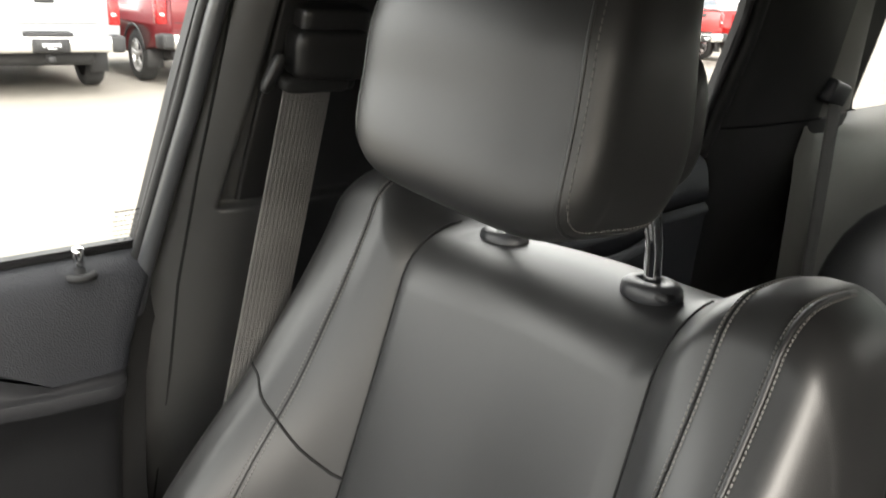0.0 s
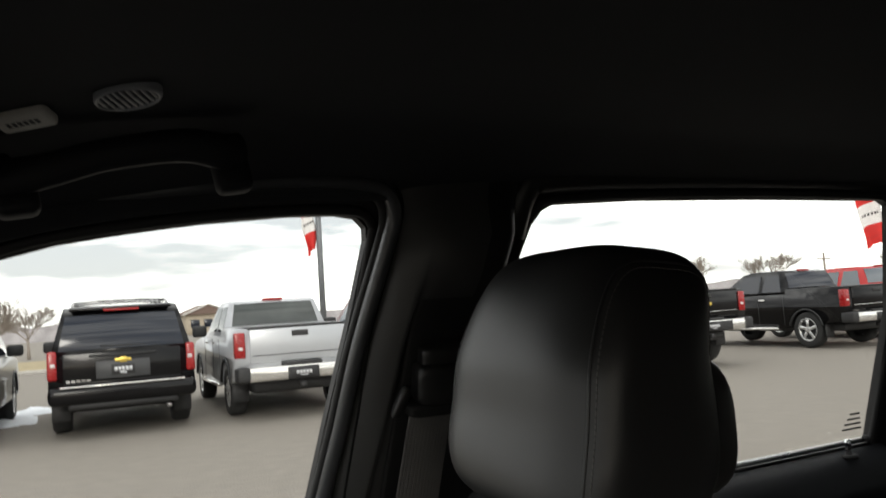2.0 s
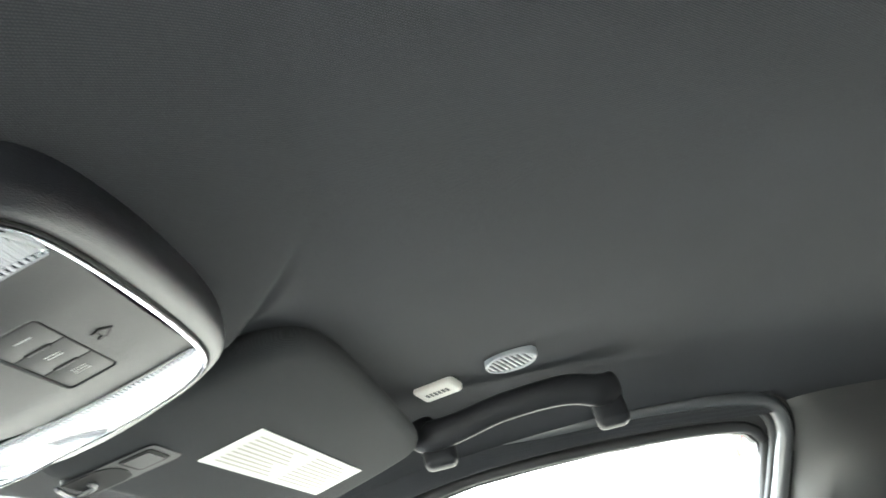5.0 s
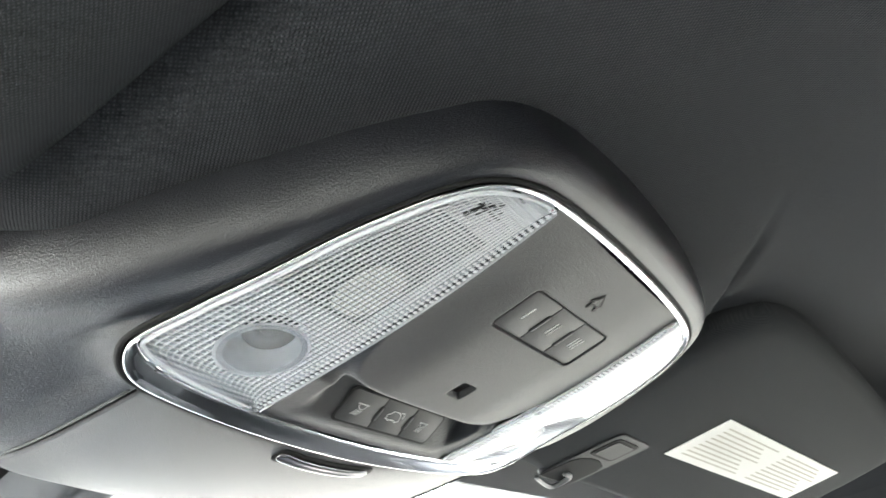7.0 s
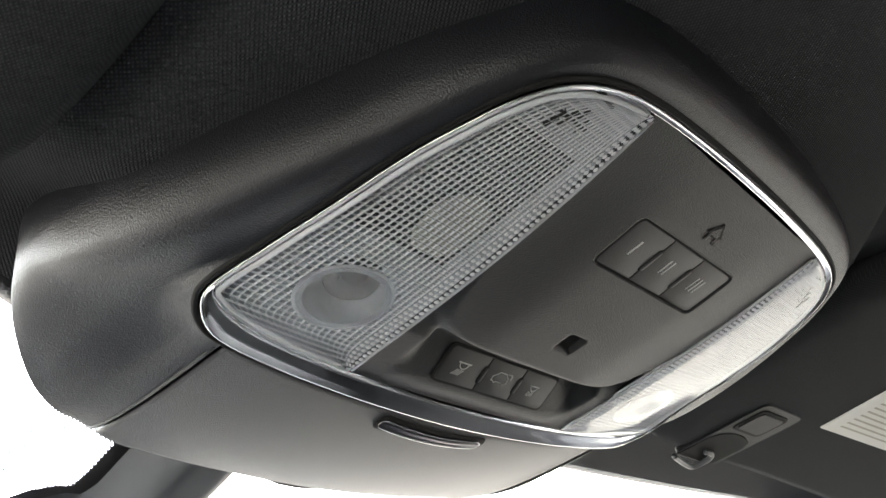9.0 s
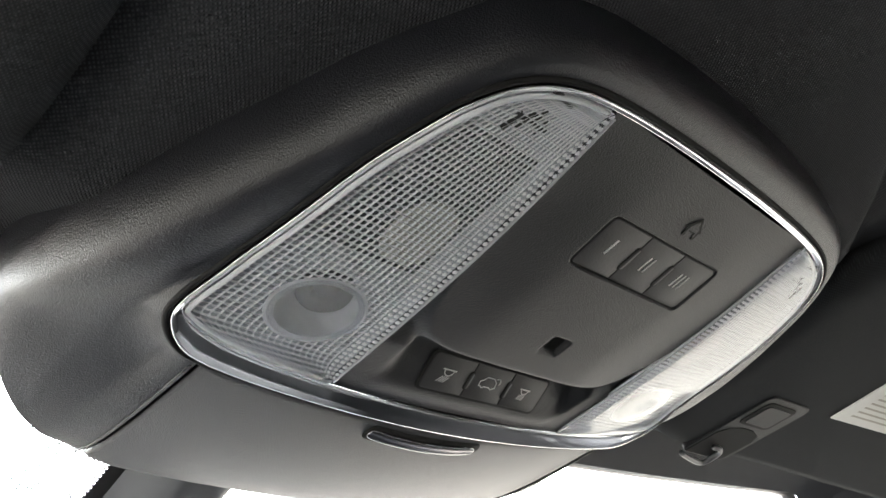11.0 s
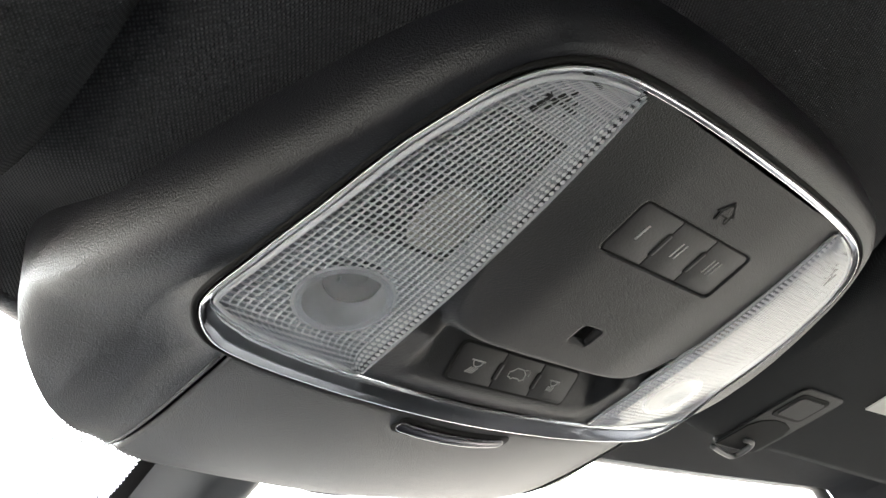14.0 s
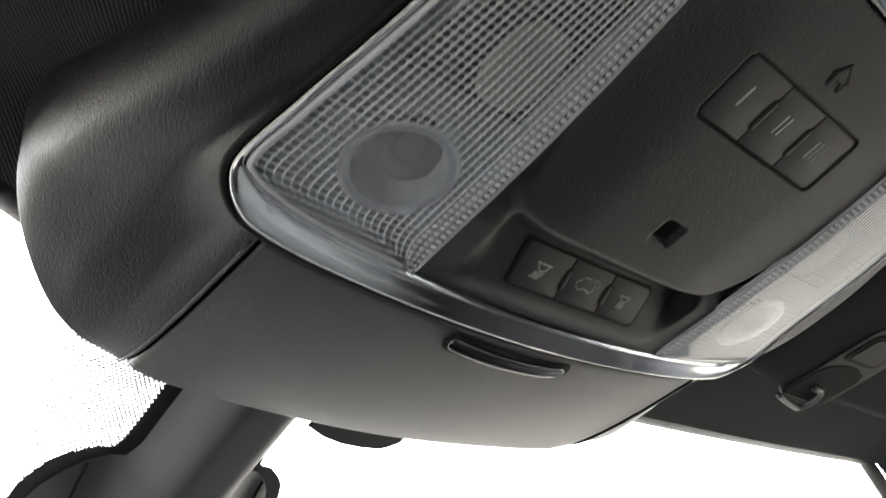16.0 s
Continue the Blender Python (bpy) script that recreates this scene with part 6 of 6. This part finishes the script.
    for k in range(5):
        part("plate_bar", rbox(0.006, 0.040, 0.052, 0, 1, pose(-0.209, -0.10 + 0.05 * k, 0.695 + L)), PLATE, pl_)
    part("plate_line", rbox(0.006, 0.12, 0.018, 0, 1, pose(-0.209, 0, 0.65 + L)), PLATE, pl_)
    for s in (1, -1):
        part("bumper_corner", rbox(0.36, 0.20, 0.24, 0.05, 3, pose(-0.03, s * 0.905, 0.705 + L)), BLACKPL, car, "dark bumper corner step")
    part("tow_hitch", rbox(0.2, 0.10, 0.10, 0.02, 1, pose(-0.06, 0, 0.50 + L)), BLACKPL, car)
    part("third_brake_light", rbox(0.06, 0.36, 0.05, 0.012, 2, pose(2.02, 0, 1.885 + L)), REDLAMP, car, "red high brake light")
    part("underbody", rbox(5.0, 1.4, 0.2, 0.05, 1, pose(2.8, 0, 0.48 + L)), BLACKPL, car)
    if topper:
        top = [(0.03, 1.40 + L), (0.12, 1.86 + L), (0.3, 1.93 + L), (1.86, 1.93 + L), (1.86, 1.40 + L)]
        part("bed_topper", bev(extruded(top, 0.90, 1.40 + L, 0.25), 0.03), body, car, "painted bed topper")
        for s in (1, -1):
            pane("topper_window", [(0.25, s * 0.897, 1.47 + L), (1.70, s * 0.897, 1.47 + L), (1.70, s * 0.812, 1.82 + L), (0.32, s * 0.812, 1.82 + L)], BLUEGLASS, car, "", (0, s * 0.006, 0))
        pane("topper_rear", [(0.035, -0.72, 1.47 + L), (0.035, 0.72, 1.47 + L), (0.105, 0.66, 1.82 + L), (0.105, -0.66, 1.82 + L)], BLUEGLASS, car, "", (-0.012, 0, 0))
    for x in (1.15, 4.78):
        for y in (0.84, -0.84):
            wheel(car, x, y, wheel_r)
    return car


def suv(where, heading, body, label, group="parked vehicles"):
    """A large estate-backed SUV seen from behind."""
    car = empty("suv", pose(*where, 0, 0, heading), label, "SUV", group)
    low = [(0.03, 0.55), (0.0, 0.75), (0.0, 1.18), (4.0, 1.18), (4.9, 1.10), (5.05, 0.9), (5.0, 0.5), (4.75, 0.44)] + arch(4.2, 0.48, 0.41) + [(3.7, 0.44), (1.7, 0.44)] + arch(1.1, 0.48, 0.41) + [(0.5, 0.5)]
    part("body", bev(extruded(low, 1.0, 1.0, 0.1), 0.075, 3), body, car)
    up = [(0.0, 1.10), (0.04, 1.30), (0.18, 1.78), (0.34, 1.87), (0.9, 1.895), (2.5, 1.88), (3.0, 1.80), (3.95, 1.15)]
    part("cabin", bev(extruded(up, 0.975, 1.15, 0.26), 0.09, 3), body, car)
    lean = lambda z: 0.975 - 0.26 * (z - 1.15) + 0.004
    z0, z1 = 1.22, 1.72
    for s in (1, -1):
        for x0, x1, x2, x3 in ((0.30, 1.22, 1.22, 0.42), (1.32, 2.15, 2.15, 1.32), (2.25, 3.45, 2.85, 2.25)):
            pane("side_window", [(x0, s * lean(z0), z0), (x1, s * lean(z0), z0), (x2, s * lean(z1), z1), (x3, s * lean(z1), z1)], DARKGLASS, car, "tinted side window", (0, s * 0.006, 0))
        tl = part("tail_light", rbox(0.24, 0.13, 0.42, 0.035, 3, pose(0.095, s * 0.945, 1.05, 0, 4, 0)), REDLAMP, car, "red tail light")
        part("reverse_lens", rbox(0.02, 0.07, 0.06, 0.01, 1, pose(-0.022, s * 0.935, 1.06)), WHITELAMP, tl)
        part("side_mirror", rbox(0.13, 0.26, 0.2, 0.05, 3, pose(3.25, s * 1.10, 1.28)), BLACKPL, car, "black door mirror")
        rail_ = smooth_path([(0.4, s * 0.66, 1.89), (0.55, s * 0.66, 1.945), (1.6, s * 0.66, 1.955), (2.4, s * 0.66, 1.93), (2.55, s * 0.66, 1.87)], 4)
        part("roof_rail", tube(rail_, 0.022, 8), SATIN, car, "silver roof rail")
        part("mud_flap", rbox(0.02, 0.26, 0.26, 0.005, 1, pose(0.58, s * 0.86, 0.34)), BLACKPL, car)
        for x in (1.1, 4.2):
            part("wheel_arch", tube([(px, s * 1.002, pz) for px, pz in arch(x, 0.48, 0.41, 14)], 0.02, 6), BLACKPL, car)
    for x in (0.62, 1.75):
        part("roof_crossbar", tube([(x, -0.66, 1.95), (x, -0.3, 1.972), (x, 0.3, 1.972), (x, 0.66, 1.95)], 0.02, 8), SATIN, car, "silver roof crossbar")
    bowed("rear_window", [(0.034, -0.86, 1.25), (0.034, 0.86, 1.25), (0.17, 0.76, 1.75), (0.17, -0.76, 1.75)], 0.05, DARKGLASS, car, "dark tinted liftgate window")
    part("liftgate", rbox(0.04, 1.62, 0.48, 0.02, 2, pose(-0.005, 0, 0.98)), body, car, "painted liftgate")
    part("spoiler", rbox(0.22, 1.42, 0.05, 0.02, 2, pose(0.20, 0, 1.855, 0, -8)), body, car)
    part("high_brake_light", rbox(0.04, 0.5, 0.035, 0.01, 1, pose(0.10, 0, 1.82)), REDLAMP, car)
    part("wiper", tube([(0.02, -0.35, 1.285), (0.01, -0.05, 1.29), (0.01, 0.3, 1.30)], 0.011, 6), BLACKPL, car)
    part("gate_trim", rbox(0.03, 0.92, 0.035, 0.01, 1, pose(-0.032, 0, 1.165)), BLACKPL, car)
    part("emblem", rbox(0.016, 0.095, 0.085, 0.012, 2, pose(-0.036, 0, 1.085), rbox(0.02, 0.23, 0.052, 0.01, 2, pose(-0.036, 0, 1.085))), GOLD, car, "plain gold emblem")
    pl_ = part("plate_recess", rbox(0.02, 0.74, 0.26, 0.02, 1, pose(-0.028, 0, 0.955)), RECESS, car, "grey plate recess")
    part("plate_line", rbox(0.006, 0.09, 0.03, 0, 1, pose(-0.049, 0, 0.90)), PLATE, pl_)
    part("plate_face", rbox(0.01, 0.32, 0.15, 0.01, 1, pose(-0.042, 0, 0.95)), BLACKPL, pl_)
    for k in range(5):
        part("plate_bar", rbox(0.006, 0.042, 0.058, 0, 1, pose(-0.049, -0.10 + 0.05 * k, 0.955)), PLATE, pl_)
    for k in range(5):
        part("name_bar", rbox(0.008, 0.05, 0.034, 0, 1, pose(-0.028, 0.74 - 0.068 * k, 0.82)), SATIN, car, smooth=False)
    part("rear_bumper", rbox(0.30, 2.02, 0.28, 0.10, 4, pose(0.01, 0, 0.62)), body, car, "painted rear bumper")
    part("bumper_strip", rbox(0.1, 1.7, 0.03, 0.01, 1, pose(-0.10, 0, 0.742)), SATIN if body is not BLACK else VCHROME, car)
    part("bumper_skirt", rbox(0.2, 1.5, 0.12, 0.03, 1, pose(0.02, 0, 0.47)), BLACKPL, car)
    part("exhaust", tube([(0.3, -0.62, 0.36), (0.0, -0.62, 0.36)], 0.04, 10), SATIN, car)
    part("underbody", rbox(4.4, 1.4, 0.2, 0.05, 1, pose(2.5, 0, 0.45)), BLACKPL, car)
    for x in (1.1, 4.2):
        for y in (0.86, -0.86):
            wheel(car, x, y, 0.39)
    return car


HD = -4.0
suv((12.45, 2.10, 0), HD, GREY, "parked champagne silver SUV with tinted glass on asphalt")
suv((12.55, -0.66, 0), HD, BLACK, "parked black SUV with roof rails and gold emblem")
pickup((12.10, -3.20, 0), HD, SILVER, "parked silver crew-cab pickup with chrome bumper", glass=SMOKEGLASS)
pickup((12.35, -5.92, 0), HD, MAROON, "parked maroon pickup with a windowed bed topper", topper=True, glass=BLUEGLASS, wheel_r=0.42)
pickup((11.75, -11.45, 0), HD, BLACK, "lifted black pickup with gold emblem and chrome bumper", lift=0.12, emblem=True, wheel_r=0.46)
pickup((11.85, -16.85, 0), HD, BLACK, "parked black pickup with chrome trim and alloy wheels", wheel_r=0.43)
pickup((11.75, -19.75, 0), HD, RED, "parked bright red pickup with chrome bumper", glass=BLUEGLASS)
pickup((11.65, -22.55, 0), HD, RED, "parked red pickup beside another red pickup", glass=BLUEGLASS)

# flagpoles with red and white banners
POLE = mat("grey_pole_paint", (0.16, 0.17, 0.18), 0.45, 0.3)
FLAG_R = mat("red_flag_cloth", (0.60, 0.03, 0.025), 0.85, grain=0.2, gscale=300, var=0.1)
FLAG_W = mat("white_flag_cloth", (0.75, 0.74, 0.72), 0.85, grain=0.2, gscale=300, var=0.06)
for px, py, zlow, zhigh, wdt, sg in ((20.5, -6.45, 3.32, 4.75, 0.36, 1), (17.4, -25.9, 2.8, 4.75, 0.85, -1)):
    fp = empty("flagpole", Matrix.Translation((px, py, 0)), "tall grey steel pole with a red and white banner", "flagpole", "banner poles")
    part("pole", tube([(0, 0, 0), (0, 0, 3), (0, 0, 9.5)], [0.085, 0.08, 0.065], 14), POLE, fp)
    part("base_plate", rbox(0.4, 0.4, 0.06, 0.02, 1, pose(0, 0, 0.03)), POLE, fp)
    way = Vector((0.835, 0.55, 0)) if sg < 0 else Vector((0.323, 0.946, 0))

    def banner(s, t):
        z = zhigh - (zhigh - zlow) * t
        droop = 0.55 * s * s * (1 - 0.2 * t)
        return way * (0.09 + wdt * s * (1 - 0.25 * t)) + Vector((0.06 * math.sin(s * 9 + t * 3), 0.05 * math.sin(t * 7 + s * 5), z - droop * 0.5))

    for t0, t1, m_, nm in ((0, 0.24, FLAG_R, "red_field"), (0.24, 0.64, FLAG_W, "white_field"), (0.64, 1.0, FLAG_R, "red_field")):
        fb = part(nm, grid(banner, [i / 10 for i in range(11)], [t0 + (t1 - t0) * j / 6 for j in range(7)]), m_, fp)
    for k in range(6):
        s0 = 0.3 + 0.09 * k
        part("print_bar", quad([banner(s, t) + Vector((-0.012, 0, 0)) for s, t in ((s0, 0.42), (s0 + 0.055, 0.42), (s0 + 0.055, 0.47), (s0, 0.47))]), RUBBER, fp, smooth=False)

# distant houses, poles and bare trees
WALLS = mat("tan_siding", (0.42, 0.36, 0.28), 0.85, grain=0.3, gscale=8, var=0.1)
ROOFS = mat("brown_shingle", (0.16, 0.11, 0.09), 0.9, grain=0.5, gscale=12, var=0.15)
TRIMW = mat("white_trim", (0.6, 0.58, 0.55), 0.7)


def house(x, y, wd, dp, h, rise, label):
    hs = empty("house", Matrix.Translation((x, y, 0)), label, "building", "far buildings")
    part("wall", rbox(dp, wd, h, 0.05, 1, pose(0, 0, h / 2)), WALLS, hs)
    bm = bmesh.new()
    o = 0.6
    a = [(-dp / 2 - o, -wd / 2 - o, h), (-dp / 2 - o, wd / 2 + o, h), (-dp / 2 - o, 0, h + rise)]
    b = [(dp / 2 + o, q[1], q[2]) for q in a]
    loft([[Vector(q) for q in a], [Vector(q) for q in b]], bm)
    part("roof", bm, ROOFS, hs, smooth=False)
    part("gable_board", tube([Vector(a[0]) + Vector((-0.05, 0, 0)), Vector(a[2]) + Vector((-0.05, 0, 0)), Vector(a[1]) + Vector((-0.05, 0, 0))], 0.16, 6), TRIMW, hs)
    for k in (-1, 0, 1):
        part("window", rbox(0.1, 1.3, 1.2, 0.02, 1, pose(-dp / 2 - 0.02, k * wd * 0.3, h * 0.55)), DARKGLASS, hs)


house(130, -23.6, 6.4, 10, 3.0, 1.5, "tan one-storey house with a brown gable roof")
BARK = mat("grey_bark", (0.30, 0.26, 0.225), 0.95, grain=0.6, gscale=40)


def bare_tree(x, y, h, seed, label="leafless grey tree with fine spreading twigs"):
    rnd = random.Random(seed)
    tr = empty("bare_tree", Matrix.Translation((x, y, 0)), label, "tree", "bare trees")
    part("trunk", tube([(0, 0, 0), (0.05, 0, h * 0.15), (0, 0.05, h * 0.3)], [h * 0.028, h * 0.022, h * 0.018], 8), BARK, tr)
    bm = bmesh.new()

    def branch(p, d, ln, r, depth):
        q = p + d * ln * 0.5 + Vector((rnd.uniform(-1, 1), rnd.uniform(-1, 1), 0.3)) * ln * 0.06
        e = p + d * ln
        tube([p, q, e], [r, r * 0.8, r * 0.55], 3 if depth > 1 else 5, bm, cap=False)
        if depth >= 5:
            return
        for k in range(4):
            nd = (d + Vector((rnd.uniform(-1, 1), rnd.uniform(-1, 1), rnd.uniform(-0.35, 0.75))) * 0.62).normalized()
            branch(p + d * ln * rnd.uniform(0.55, 1.0), nd, ln * rnd.uniform(0.62, 0.82), r * 0.68, depth + 1)

    for k in range(5):
        a = 2 * math.pi * k / 5 + rnd.uniform(-0.4, 0.4)
        branch(Vector((0, 0, h * (0.22 + 0.02 * k))), Vector((0.8 * math.cos(a), 0.8 * math.sin(a), 0.75)).normalized(), h * 0.22, h * 0.0085, 1)
    part("crown", bm, BARK, tr, "crown of bare twigs")


for k, (x, y, h) in enumerate(((58, 0.6, 4.6), (66, 4.2, 4.2), (74, -3.5, 4.4), (38, 2.2, 3.9), (48, -46, 5.6), (52, -60, 6.2), (64, -58, 6.4), (60, -92, 7))):
    bare_tree(x, y, h, 11 + k)
for x, y, h in ((60, -45.7, 6.2), (60, -78.2, 4.9), (60, -92, 4.6)):
    up_ = empty("utility_pole", Matrix.Translation((x, y, 0)), "wooden utility pole with a cross-arm", "utility pole", "utility poles")
    part("post", tube([(0, 0, 0), (0, 0, h)], [0.16, 0.11], 8), BARK, up_)
    part("cross_arm", rbox(0.12, 2.2, 0.14, 0.02, 1, pose(0, 0, h - 0.7)), BARK, up_)
# low far skyline; the haze of distance is painted into its pale colour
far = empty("backdrop", ID, "far tree line along the horizon, haze put into its colour", "tree line", kind="structure")
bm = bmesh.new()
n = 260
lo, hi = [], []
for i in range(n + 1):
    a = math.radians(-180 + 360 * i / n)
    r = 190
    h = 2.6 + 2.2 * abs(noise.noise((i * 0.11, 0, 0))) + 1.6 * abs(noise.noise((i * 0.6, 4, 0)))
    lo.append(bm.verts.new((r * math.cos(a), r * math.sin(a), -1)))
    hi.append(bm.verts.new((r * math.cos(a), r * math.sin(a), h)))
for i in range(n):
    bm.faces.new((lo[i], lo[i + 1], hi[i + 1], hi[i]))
part("far_trees", bm, mat("haze_tinted_far_woods", (0.42, 0.40, 0.41), 1.0, grain=0.5, gscale=4, var=0.2, vscale=0.5), far, smooth=False)
